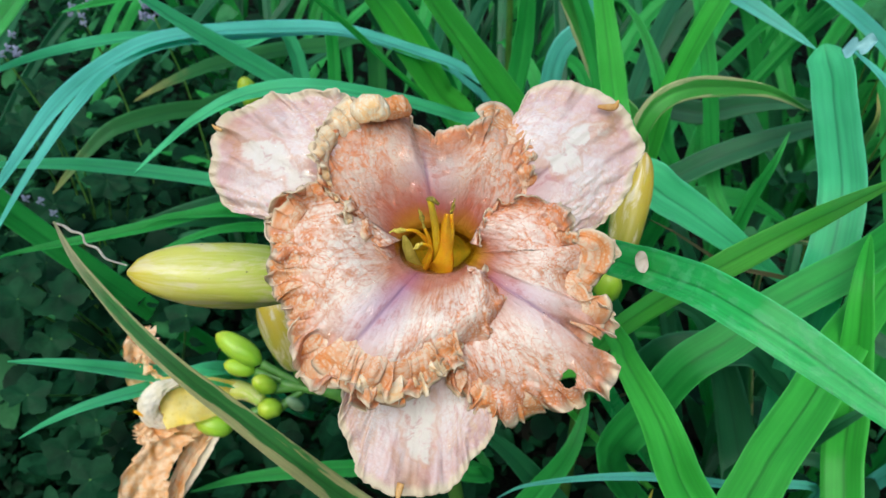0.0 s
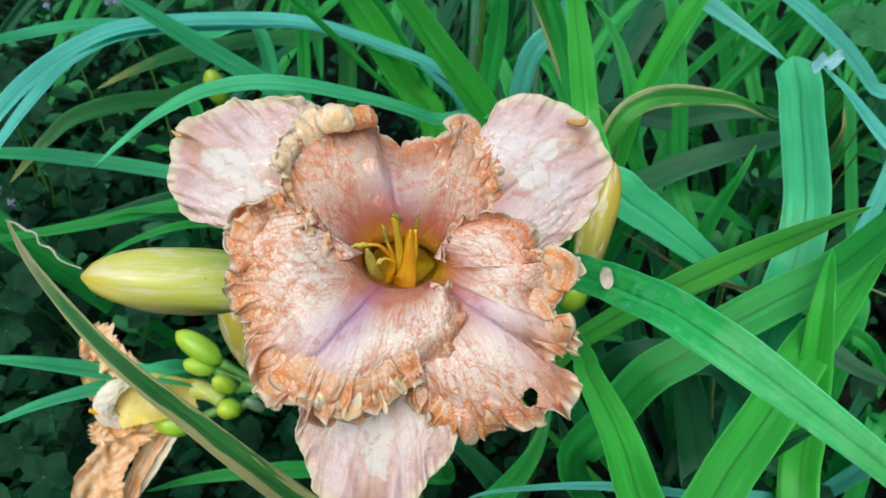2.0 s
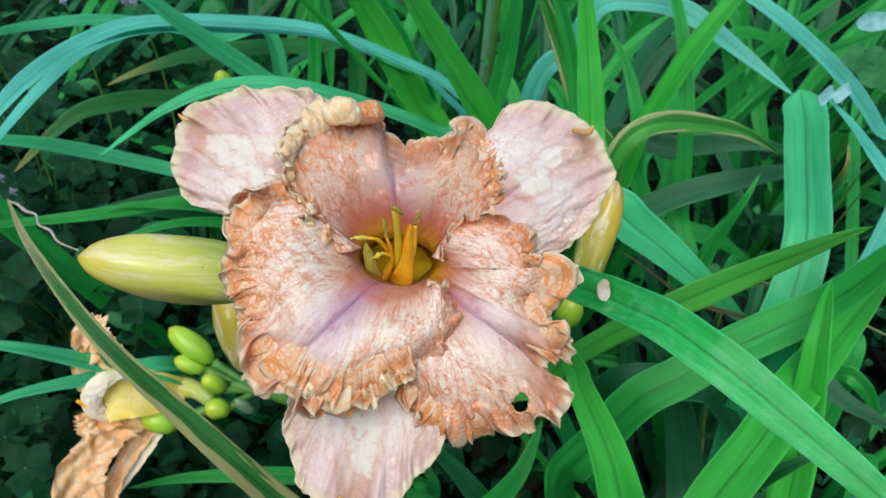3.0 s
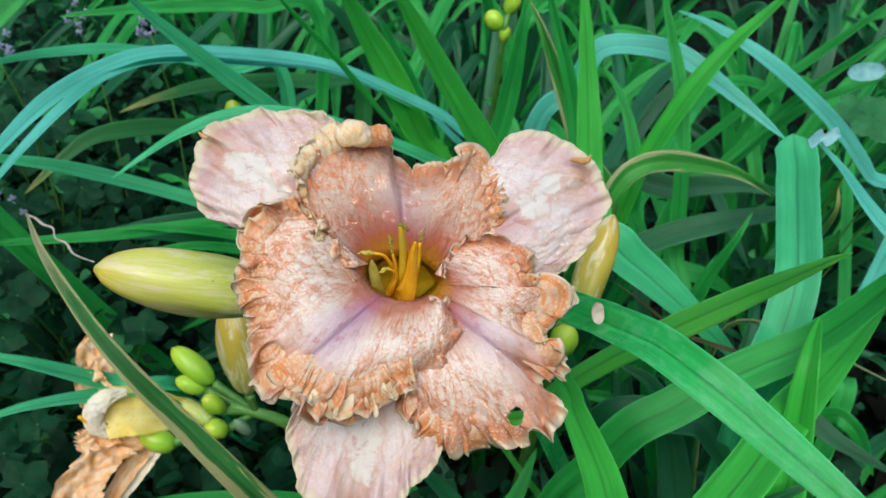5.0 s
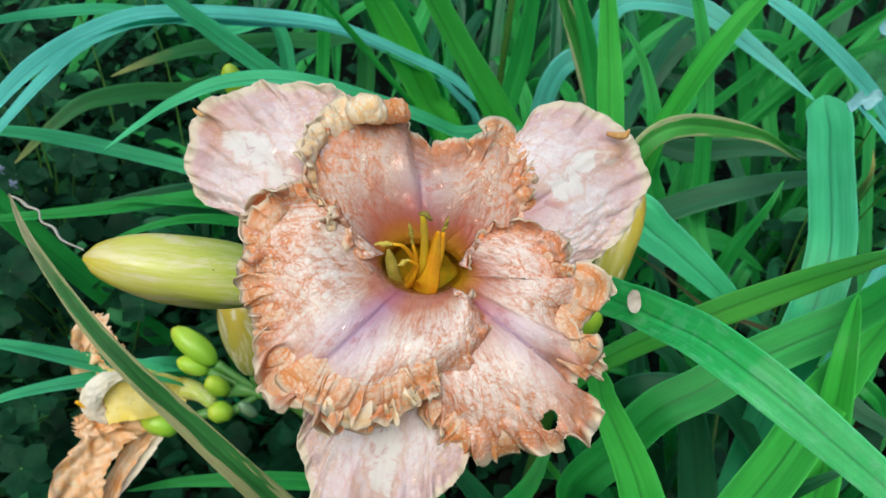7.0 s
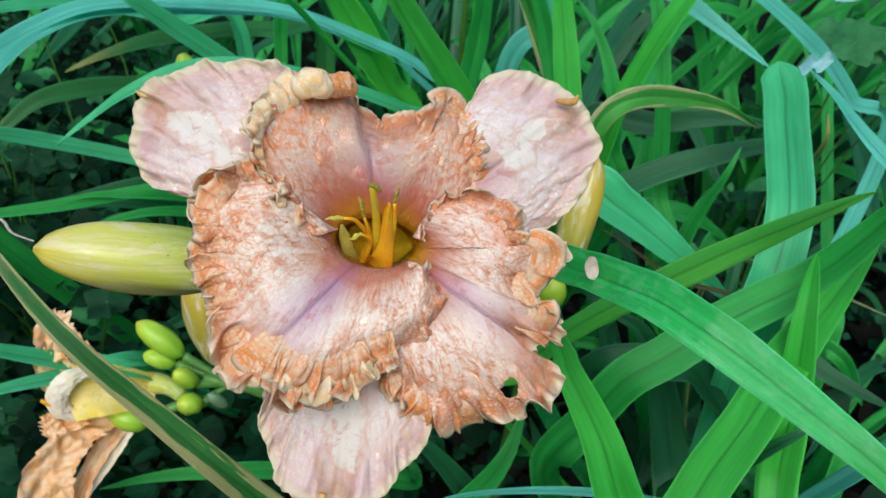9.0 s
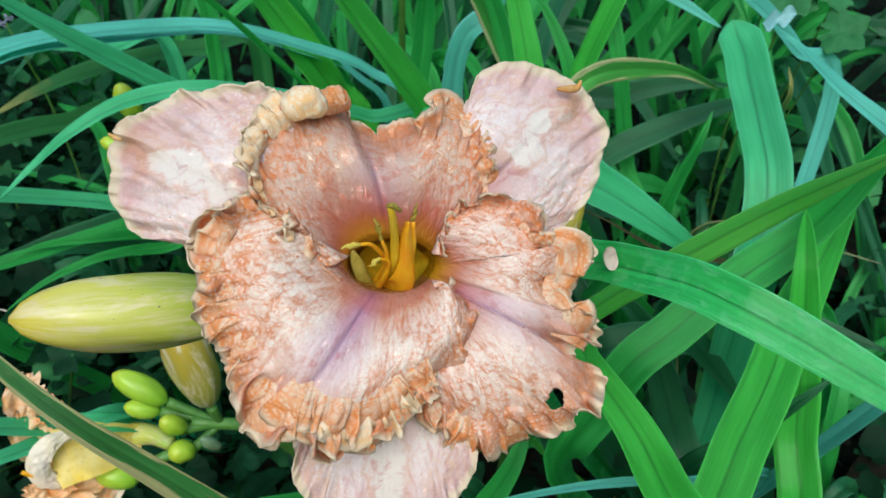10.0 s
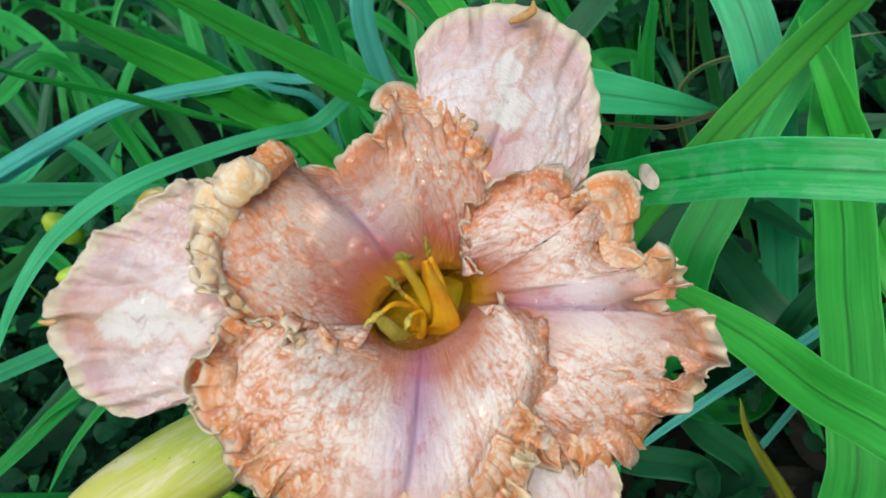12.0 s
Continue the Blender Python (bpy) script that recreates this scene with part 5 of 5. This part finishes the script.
# ---- raindrops ----
def droplet(surface, phi, t, radius):
    verts, n_phi, n_t = surface[0], surface[4], surface[5]
    i, j = int(t ** (1 / 0.9) * (n_t - 1)), int(phi * (n_phi - 1))
    at = lambda a, b: np.array(verts[min(max(a, 0), n_t - 1) * n_phi + min(max(b, 0), n_phi - 1)])
    p = at(i, j)
    nor = np.cross(at(i, j + 4) - at(i, j - 4), at(i + 3, j) - at(i - 3, j))
    nor = nor / np.linalg.norm(nor)
    if nor[2] < 0:
        nor = -nor
    side = np.cross(nor, (0, 1, 0.1))
    side /= np.linalg.norm(side)
    up = np.cross(nor, side)
    out = []
    sides, rings = 14, 6
    for k in range(rings):
        a = 0.5 * math.pi * k / rings
        for m in range(sides):
            b = 2 * math.pi * m / sides
            out.append(p + radius * (math.cos(a) * (math.cos(b) * side + math.sin(b) * up) + 0.62 * math.sin(a) * nor) - 0.00008 * nor)
    out.append(p + radius * 0.62 * nor)
    base = [p + radius * (math.cos(2 * math.pi * m / sides) * side + math.sin(2 * math.pi * m / sides) * up) * 0.96 - 0.0003 * nor for m in range(sides)]
    faces = grid_faces(rings, sides, True)
    top = rings * sides
    faces += [((rings - 1) * sides + m, (rings - 1) * sides + (m + 1) % sides, top) for m in range(sides)]
    faces += [(top + 1 + m, top + 1 + (m + 1) % sides, (m + 1) % sides, m) for m in range(sides)]
    faces.append(tuple(top + 1 + m for m in reversed(range(sides))))
    world_places = [FRAME @ Vector(q) for q in out + base]
    ob = mesh_object("raindrop", world_places, faces, WATER)
    ob.visible_shadow = False
    return tagged(ob, "clear raindrop on a crinkled petal", "water drop", "raindrops on the flower")


rng = random.Random(11)


def droplet_near(surface, x, y, radius):
    """A drop on the spot of a petal that lies nearest to a place in the flower's plan."""
    v, n_phi, n_t = np.array(surface[0]), surface[4], surface[5]
    k = 1 - v[:, 2] / 0.25
    away = (v[:, 0] / k - x * STEP) ** 2 + (v[:, 1] / k - y * STEP) ** 2
    away[:n_phi * 12] = 1.0
    at = int(np.argmin(away))
    droplet(surface, (at % n_phi + 0.5) / (n_phi - 1), ((at // n_phi + 0.5) / (n_t - 1)) ** 0.9, radius)


for x, y, radius in ((-43, 190, 29), (-24, 134, 20), (31, 223, 15), (22, 182, 14), (12, 206, 9), (-56, 130, 10), (56, 215, 10), (44, 190, 9), (-84, 210, 11), (-66, 170, 13),
                     (-84, 150, 14), (84, 198, 10), (94, 160, 8), (1, 210, 8), (-11, 225, 7), (14, 160, 8), (34, 160, 7), (-116, 130, 9), (-100, 190, 8), (64, 150, 7)):
    droplet_near(TOP, x, y, radius * 0.0001)
for x, y, radius in ((-219, 188, 14), (-211, 157, 14), (-243, 185, 11), (-259, 142, 10), (-231, 170, 8), (-286, 160, 8), (-240, 215, 7), (-270, 200, 7)):
    droplet_near(LEFT_OUTER, x, y, radius * 0.0001)
for surface, count, low, high, t0, t1 in ((TOP, 60, 0.18, 0.85, 0.42, 0.9), (LEFT_OUTER, 16, 0.2, 0.7, 0.6, 0.92), (LOW_LEFT, 30, 0.1, 0.8, 0.4, 0.8),
                                          (LOW_RIGHT, 30, 0.2, 0.8, 0.4, 0.85), (RIGHT_OUTER, 8, 0.6, 0.9, 0.55, 0.8), (LOW_OUTER, 6, 0.2, 0.8, 0.75, 0.95)):
    for _ in range(count):
        droplet(surface, rng.uniform(low, high), rng.uniform(t0, t1), rng.choice((0.0005, 0.0006, 0.0007, 0.0008, 0.0010)))

# ---- flower stalk with the large bud ----
stalk = thing("flower_stalk", "green flower stalk carrying a large yellow-green bud", "flower stalk", (0.03, 0.36, 0.0))


def stalk_part(owner, name, material, shape, label=""):
    v, f, uv = shape
    o = np.array(owner.location)
    return part(name, [np.array(q) - o for q in v], f, material, owner, label, uv)


stalk_part(stalk, "stem", STEM, tube([(0.03, 0.36, 0.0), (0.01, 0.30, 0.25), (-0.012, 0.262, 0.45), (-0.022, 0.244, 0.497), (-0.02, 0.232, 0.51)], [0.005, 0.0045, 0.004, 0.0035]))
stalk_part(stalk, "bud", BUD_YELLOW, ellipsoid_bud((-0.046, 0.232, 0.502), (-0.1135, 0.2165, 0.5155), 0.0125), "large yellow-green closed bud")
stalk_part(stalk, "pedicel", STEM, tube([(-0.012, 0.255, 0.48), (-0.03, 0.243, 0.497), (-0.047, 0.232, 0.502)], [0.003, 0.0035, 0.005]))

# ---- stalk with the cluster of buds and the wilted flower ----
cluster = thing("flower_stalk", "branched stalk with small green buds in a cluster", "flower stalk", (-0.03, 0.40, 0.0))
stalk_part(cluster, "stem", STEM, tube([(-0.03, 0.40, 0.0), (-0.035, 0.37, 0.2), (-0.06, 0.335, 0.31), (-0.10, 0.328, 0.333)], [0.005, 0.0045, 0.004, 0.003]))
for base, tip, radius, mat, label in (
        ((-0.088, 0.327, 0.345), (-0.104, 0.345, 0.402), 0.0125, BUD_STRIPED, "yellow-green bud with cream stripe"),
        ((-0.112, 0.336, 0.341), (-0.139, 0.344, 0.357), 0.0075, BUD_GREEN, "small green bud"),
        ((-0.116, 0.334, 0.336), (-0.134, 0.333, 0.343), 0.0055, BUD_GREEN, "small green bud"),
        ((-0.103, 0.325, 0.331), (-0.112, 0.318, 0.347), 0.0056, BUD_GREEN, "small green bud"),
        ((-0.1, 0.318, 0.322), (-0.108, 0.308, 0.333), 0.0064, BUD_GREEN, "small green bud")):
    stalk_part(cluster, "bud", mat, ellipsoid_bud(base, tip, radius, rings=16, sides=24), label)
    stalk_part(cluster, "pedicel", STEM, tube([(-0.085, 0.330, 0.328), tuple(0.5 * (a + b) for a, b in zip(base, (-0.085, 0.330, 0.328))), base], [0.002, 0.0025, 0.003], 8))
stalk_part(cluster, "bract", BRACT, ellipsoid_bud((-0.085, 0.318, 0.322), (-0.093, 0.312, 0.338), 0.0035, rings=10, sides=14), "pale papery bract")

# ---- wilted flower ----
wilted = thing("wilted_flower", "wilted peach daylily flower hanging limp from its stalk", "flower", (-0.15, 0.32, 0.33))
WILT_PEACH = simple_material("wilted_peach", (0.93, 0.42, 0.11), (0.97, 0.76, 0.50), 170.0, 0.5, 0.35, 0.4, 0.0008)
WILT_CREAM = simple_material("wilted_cream", (0.86, 0.74, 0.48), (0.90, 0.84, 0.70), 80.0, 0.5, 0.3, 0.4, 0.001)
WILT_YELLOW = simple_material("wilted_yellow", (0.96, 0.72, 0.08), (0.97, 0.86, 0.36), 60.0, 0.45, 0.3, 0.3, 0.001)


def limp_strip(points, widths, seed, crumple, cup=0.35, cols=26, steps=12):
    """A limp crumpled petal along a spline: cupped across, folded toward its margins."""
    p, d = spline(points, steps)
    n = len(p)
    w = np.interp(np.linspace(0, 1, n), np.linspace(0, 1, len(widths)), widths)
    verts, uvs = [], []
    for i in range(n):
        t = d[i] / np.linalg.norm(d[i])
        face = VIEWER - p[i]
        side = np.cross(t, face)
        side /= np.linalg.norm(side)
        nor = np.cross(side, t)
        for j in range(cols):
            v = 2 * j / (cols - 1) - 1
            e = max(abs(v) ** 2, (i / (n - 1)) ** 4)
            k = 12 * i / steps
            f = noise.noise((k * 0.24, v * 2.2, seed)) + 0.5 * noise.noise((k * 0.55, v * 5, seed + 7)) * e
            g = noise.noise((k * 0.35, v * 3, seed + 19))
            q = p[i] + side * (0.5 * w[i] * v + crumple * 0.6 * g * e) + nor * (cup * w[i] * (0.5 * v * v - 0.2) + crumple * f) + t * crumple * e * g
            verts.append(q)
            uvs.append((0.5 + 0.5 * v, i / (n - 1)))
    return verts, grid_faces(n, cols), uvs


stalk_part(wilted, "petal", WILT_PEACH, limp_strip([(-0.1560, 0.3260, 0.3283), (-0.1700, 0.3240, 0.3440), (-0.1790, 0.3300, 0.3560), (-0.1790, 0.3400, 0.3650)], (0.020, 0.024, 0.022, 0.012), 1, 0.0034, 0.4, 44, 22), "crumpled upright peach petal")
stalk_part(wilted, "petal", WILT_PEACH, limp_strip([(-0.1580, 0.3150, 0.3230), (-0.1690, 0.3120, 0.3370), (-0.1760, 0.3140, 0.3490), (-0.1770, 0.3200, 0.3600)], (0.014, 0.021, 0.018, 0.009), 2, 0.0034, 0.4, 40, 20), "crumpled pale peach petal")
stalk_part(wilted, "petal", WILT_CREAM, limp_strip([(-0.1560, 0.3150, 0.3460), (-0.1640, 0.3060, 0.3490), (-0.1690, 0.3000, 0.3430), (-0.1680, 0.2980, 0.3340), (-0.1620, 0.3000, 0.3250)], (0.005, 0.010, 0.012, 0.011, 0.006), 3, 0.0010, -0.3, 30, 14), "curled cream petal")
stalk_part(wilted, "throat", WILT_YELLOW, limp_strip([(-0.1307, 0.3352, 0.3122), (-0.1474, 0.3168, 0.3301), (-0.1651, 0.3066, 0.3360)], (0.016, 0.027, 0.030), 4, 0.0012, 0.4, 30, 14), "pale yellow throat")
stalk_part(wilted, "petal", WILT_PEACH, limp_strip([(-0.1520, 0.3162, 0.3129), (-0.1600, 0.3030, 0.3149), (-0.1660, 0.2850, 0.3135), (-0.1700, 0.2700, 0.3060), (-0.1690, 0.2600, 0.2845)], (0.020, 0.021, 0.020, 0.027, 0.024), 5, 0.0036, 0.5, 54, 26), "drooping crumpled peach petal")
stalk_part(wilted, "petal", WILT_PEACH, limp_strip([(-0.1440, 0.3183, 0.3044), (-0.1500, 0.3043, 0.3017), (-0.1560, 0.2840, 0.2949), (-0.1600, 0.2623, 0.2815)], (0.011, 0.011, 0.009, 0.012), 6, 0.0018, 0.8, 30, 18), "drooping folded orange petal")
stalk_part(wilted, "petal", WILT_CREAM, limp_strip([(-0.1380, 0.3180, 0.3040), (-0.1430, 0.3060, 0.2990), (-0.1490, 0.2920, 0.2930), (-0.1560, 0.2780, 0.2860)], (0.005, 0.006, 0.006, 0.004), 9, 0.0010, 0.5, 20, 14), "narrow cream petal strip")
stalk_part(wilted, "petal", WILT_PEACH, limp_strip([(-0.1632, 0.3076, 0.3223), (-0.1726, 0.2956, 0.3237), (-0.1781, 0.2924, 0.3238)], (0.020, 0.015, 0.009), 8, 0.0040, 0.4, 36, 18), "frilled petal tip")
stalk_part(wilted, "floral_tube", BUD_YELLOW, tube([(-0.1131, 0.3286, 0.3145), (-0.1275, 0.3380, 0.3135), (-0.1534, 0.3400, 0.3110)], [0.004, 0.006, 0.009]), "yellow-green flower tube")
stalk_part(wilted, "ovary", BUD_GREEN, ellipsoid_bud((-0.1291, 0.3126, 0.3065), (-0.1509, 0.3133, 0.3150), 0.0075, rings=12, sides=16), "green swollen flower base")
stalk_part(wilted, "stamen", FILAMENT, tube([(-0.1650, 0.3030, 0.3290), (-0.1710, 0.2985, 0.3350), (-0.1765, 0.2965, 0.3410)], [0.0020, 0.0018, 0.0010], 8), "orange stamen")
stalk_part(wilted, "pedicel", STEM, tube([(-0.0992, 0.3222, 0.3186), (-0.1164, 0.3200, 0.3150), (-0.1315, 0.3139, 0.3084)], [0.003, 0.003, 0.003], 8))


# ---- stalk behind the flower with a fading bud ----
fading = thing("flower_stalk", "green stalk with a fading yellow bud behind the flower", "flower stalk", (0.10, 0.42, 0.0))
stalk_part(fading, "stem", STEM, tube([(0.10, 0.42, 0.0), (0.09, 0.37, 0.25), (0.078, 0.325, 0.42), (0.074, 0.312, 0.445)], [0.005, 0.0045, 0.004, 0.003]))
stalk_part(fading, "bud", BUD_STRIPED, ellipsoid_bud((0.083, 0.312, 0.443), (0.095, 0.345, 0.492), 0.0092), "yellow bud with cream and brown stripes")
stalk_part(fading, "bud", BUD_GREEN, ellipsoid_bud((0.077, 0.302, 0.432), (0.078, 0.300, 0.452), 0.0072, rings=12, sides=16), "small bright green bud")

# ---- far buds ----
far_stalk = thing("flower_stalk", "stalk with yellow-green buds among leaves further back", "flower stalk", (-0.11, 0.62, 0.0))
stalk_part(far_stalk, "stem", STEM, tube([(-0.11, 0.62, 0.0), (-0.115, 0.57, 0.25), (-0.128, 0.52, 0.395), (-0.145, 0.512, 0.415)], [0.004, 0.0035, 0.003, 0.002]))
for base, tip, radius in (((-0.14, 0.505, 0.418), (-0.145, 0.497, 0.447), 0.0075), ((-0.143, 0.50, 0.398), (-0.163, 0.495, 0.409), 0.006), ((-0.143, 0.495, 0.392), (-0.16, 0.49, 0.399), 0.006),
                          ((-0.138, 0.495, 0.385), (-0.147, 0.492, 0.405), 0.0065)):
    stalk_part(far_stalk, "bud", BUD_GREEN, ellipsoid_bud(base, tip, radius, rings=12, sides=16), "yellow-green bud")
stalk_part(far_stalk, "bud", BUD_STRIPED, ellipsoid_bud((-0.104, 0.49, 0.418), (-0.080, 0.468, 0.443), 0.0095), "plump yellow bud")

# ---- small loose things ----
def scrap(label, at, along, across, material, lobes=2, name="petal_scrap"):
    """A curled scrap of petal or leaf lying on a leaf."""
    at, along, across = (np.array(q, float) for q in (at, along, across))
    nor = np.cross(along, across)
    nor /= np.linalg.norm(nor)
    verts, rows, cols = [], 14, 12
    for layer in (0, 1):
        for i in range(rows):
            for j in range(cols):
                u, v = 2 * i / (rows - 1) - 1, 2 * j / (cols - 1) - 1
                w = math.sqrt(max(0.0, 1 - abs(u) ** 2.6)) * ((0.2 + 0.8 * abs(math.sin(math.pi * u))) if lobes > 1 else 1.0)
                h = 0.35 * np.linalg.norm(across) * (abs(u) * 0.8 + 0.4 * v * v)
                verts.append(at + along * u + across * v * max(w, 0.05) + nor * (h - layer * 0.0006))
    faces = grid_faces(rows, cols) + [tuple(k + rows * cols for k in reversed(f)) for f in grid_faces(rows, cols)]
    return tagged(mesh_object(name, verts, faces, material), label, "plant scrap")


BEIGE = simple_material("beige_scrap", (0.45, 0.36, 0.28), (0.62, 0.54, 0.46), 300.0, 0.6, 0.2)


def lilac_spray(at):
    """A loose spray of tiny four-petalled lilac blossoms."""
    spray = thing("lilac_blossom", "small pale lilac blossoms of a weed in shade", "flower", at, "lilac weed blossoms")
    o = np.array(at)
    for _ in range(7):
        c = o + np.array((rng.gauss(0, 0.007), rng.gauss(0, 0.006), rng.gauss(0, 0.007)))
        verts, faces = [], []
        for k in range(4):
            a = k * math.pi / 2 + rng.random()
            e = np.array((math.cos(a), 0.3, math.sin(a)))
            g = np.array((-math.sin(a), -0.2, math.cos(a)))
            n0 = len(verts)
            verts += [c, c + 0.0022 * e + 0.0014 * g, c + 0.0042 * e + 0.0007 * g, c + 0.0042 * e - 0.0007 * g, c + 0.0022 * e - 0.0014 * g, c + 0.0022 * e + np.array((0, -0.001, 0.0006))]
            faces += [(n0, n0 + 1, n0 + 5), (n0 + 1, n0 + 2, n0 + 5), (n0 + 2, n0 + 3, n0 + 5), (n0 + 3, n0 + 4, n0 + 5), (n0 + 4, n0, n0 + 5)]
        part("blossom", [q - o for q in verts], faces, LILAC, spray)
    v, f, uv = tube([tuple(o), tuple(o + np.array((0.01, 0.03, -0.12))), (o[0] + 0.02, o[1] + 0.05, 0.0)], [0.0008, 0.001, 0.0012], 6)
    part("stem", [q - o for q in v], f, STEM, spray, "", uv)


scrap("pale blue-green curled scrap lying on a leaf tip", (0.2015, 0.3893, 0.5302), (0.0085, 0.001, 0.002), (0.0015, 0.003, 0.005), PALE)
scrap("small beige petal scrap stuck on a wet leaf", (0.0683, 0.2185, 0.5265), (0.0012, -0.0014, -0.0036), (0.0020, 0.0007, 0.0008), BEIGE, 1)
# the pale tissue colour gives this tip its sky light
scrap("leaf tip with sky light painted as pale blue-green", (0.3048, 0.5832, 0.5015), (0.014, 0.001, 0.002), (0.0, 0.003, 0.006), PALE, 1, "leaf_tip")
dry_thread = tagged(mesh_object("dry_thread", *tube([(-0.1646, 0.2653, 0.4988), (-0.1582, 0.2610, 0.5009), (-0.1530, 0.2572, 0.5011), (-0.1476, 0.2543, 0.5021), (-0.1441, 0.2488, 0.5016), (-0.1382, 0.2456, 0.5022), (-0.1311, 0.2371, 0.5042), (-0.1167, 0.2237, 0.5127)], [0.0005, 0.0007, 0.0004, 0.0006, 0.0003], 7, 6)[:2], DRY), "thin dry curled thread hanging beside the bud", "dry thread")
top_stalk = thing("flower_stalk", "stalk with small yellow-green buds in the back", "flower stalk", (0.06, 0.80, 0.0))
stalk_part(top_stalk, "stem", STEM, tube([(0.06, 0.80, 0.0), (0.05, 0.74, 0.25), (0.0401, 0.6575, 0.4526), (0.0420, 0.6675, 0.4811)], [0.004, 0.003, 0.002]))
stalk_part(top_stalk, "bud", BUD_GREEN, ellipsoid_bud((0.0378, 0.6623, 0.4653), (0.0236, 0.6571, 0.4794), 0.0080, rings=12, sides=16), "yellow-green bud")
stalk_part(top_stalk, "bud", BUD_GREEN, ellipsoid_bud((0.0405, 0.6661, 0.4766), (0.0460, 0.6620, 0.4977), 0.0070, rings=12, sides=16), "yellow-green bud")
stalk_part(top_stalk, "bud", BUD_GREEN, ellipsoid_bud((0.0397, 0.6584, 0.4547), (0.0415, 0.6537, 0.4714), 0.0050, rings=12, sides=16), "yellow-green bud")
rng = random.Random(21)
lilac_spray((-0.3782, 0.6172, 0.4013))
lilac_spray((-0.2853, 0.7193, 0.3926))
lilac_spray((-0.3217, 0.4851, 0.3416))
lilac_spray((-0.3663, 0.7399, 0.3876))


def lobed_leaf(centre, radius, normal, lobes, seed):
    """A rounded leaf with scalloped margin, creased along its veins."""
    rng = random.Random(seed)
    c, nor = np.array(centre, float), np.array(normal, float)
    nor /= np.linalg.norm(nor)
    side = np.cross(nor, (rng.uniform(-1, 1), rng.uniform(-1, 1), 0.3))
    side /= np.linalg.norm(side)
    up = np.cross(nor, side)
    verts, rings, sides = [], 7, 48
    for i in range(rings):
        r = radius * (i + 0.05) / (rings - 1)
        for j in range(sides):
            a = 2 * math.pi * j / sides
            edge = 1 + 0.16 * (i / (rings - 1)) ** 2 * math.cos(lobes * a) + 0.05 * math.cos(3 * lobes * a) * (i / (rings - 1)) ** 3
            notch = 1 - 0.75 * math.exp(-(((a + math.pi) % (2 * math.pi) - math.pi) / 0.25) ** 2) * (i / (rings - 1))
            h = 0.05 * r * math.cos(lobes * a) + 0.10 * r * math.sin(2 * a + seed)
            verts.append(c + r * edge * notch * (math.cos(a) * side + math.sin(a) * up) + nor * h)
    return verts, grid_faces(rings, sides, True), [(0.5, 0.5)] * len(verts)


def weed_plant(label, base, leaves, material, lobes):
    plant = thing("weed_plant", label, "weed", base, "weeds between the daylilies")
    for k, (place, radius) in enumerate(leaves):
        to = VIEWER - np.array(place)
        to = to / np.linalg.norm(to) + np.array((0.25 * math.sin(k * 2.1), 0.0, 0.9))
        v, f, uv = lobed_leaf(place, radius, to, lobes, k + 3)
        stalk_part(plant, "leaf", material, (v, f, uv))
        mid = tuple(0.5 * (a + b) for a, b in zip(place, base))
        stalk_part(plant, "leaf_stalk", STEM, tube([base, (mid[0], mid[1] + 0.02, mid[2]), tuple(place)], [0.0012, 0.001, 0.0008], 6))


weed_plant("weed with rounded lobed light green leaves", (0.40, 0.72, 0.0), [((0.3725, 0.6678, 0.4307), 0.0220), ((0.4056, 0.6514, 0.4387), 0.0180), ((0.3983, 0.6215, 0.4170), 0.0200), ((0.3634, 0.6517, 0.4383), 0.0200), ((0.3667, 0.6937, 0.4272), 0.0180)], WEED_LIGHT, 5)
weed_plant("low weed with rounded leaves on soil, shade in their green", (-0.30, 0.55, 0.0), [((-0.2776, 0.3505, 0.2871), 0.0140), ((-0.3070, 0.4181, 0.3099), 0.0160), ((-0.2828, 0.4292, 0.3037), 0.0180), ((-0.2947, 0.4191, 0.2700), 0.0150), ((-0.2378, 0.3507, 0.2631), 0.0120), ((-0.3269, 0.4576, 0.3017), 0.0160), ((-0.1881, 0.4180, 0.2989), 0.0140), ((-0.2514, 0.3304, 0.2551), 0.0150), ((-0.2286, 0.3094, 0.2546), 0.0160)], WEED, 5)
weed_plant("low weed with rounded leaves on soil, shade in their green", (-0.42, 0.70, 0.0), [((-0.3794, 0.6524, 0.3473), 0.0160), ((-0.3751, 0.6092, 0.3350), 0.0180), ((-0.3434, 0.6258, 0.3322), 0.0160), ((-0.3087, 0.5934, 0.2926), 0.0180), ((-0.3384, 0.5517, 0.2951), 0.0180), ((-0.3252, 0.4923, 0.2808), 0.0180), ((-0.2911, 0.5983, 0.2869), 0.0150)], WEED, 7)
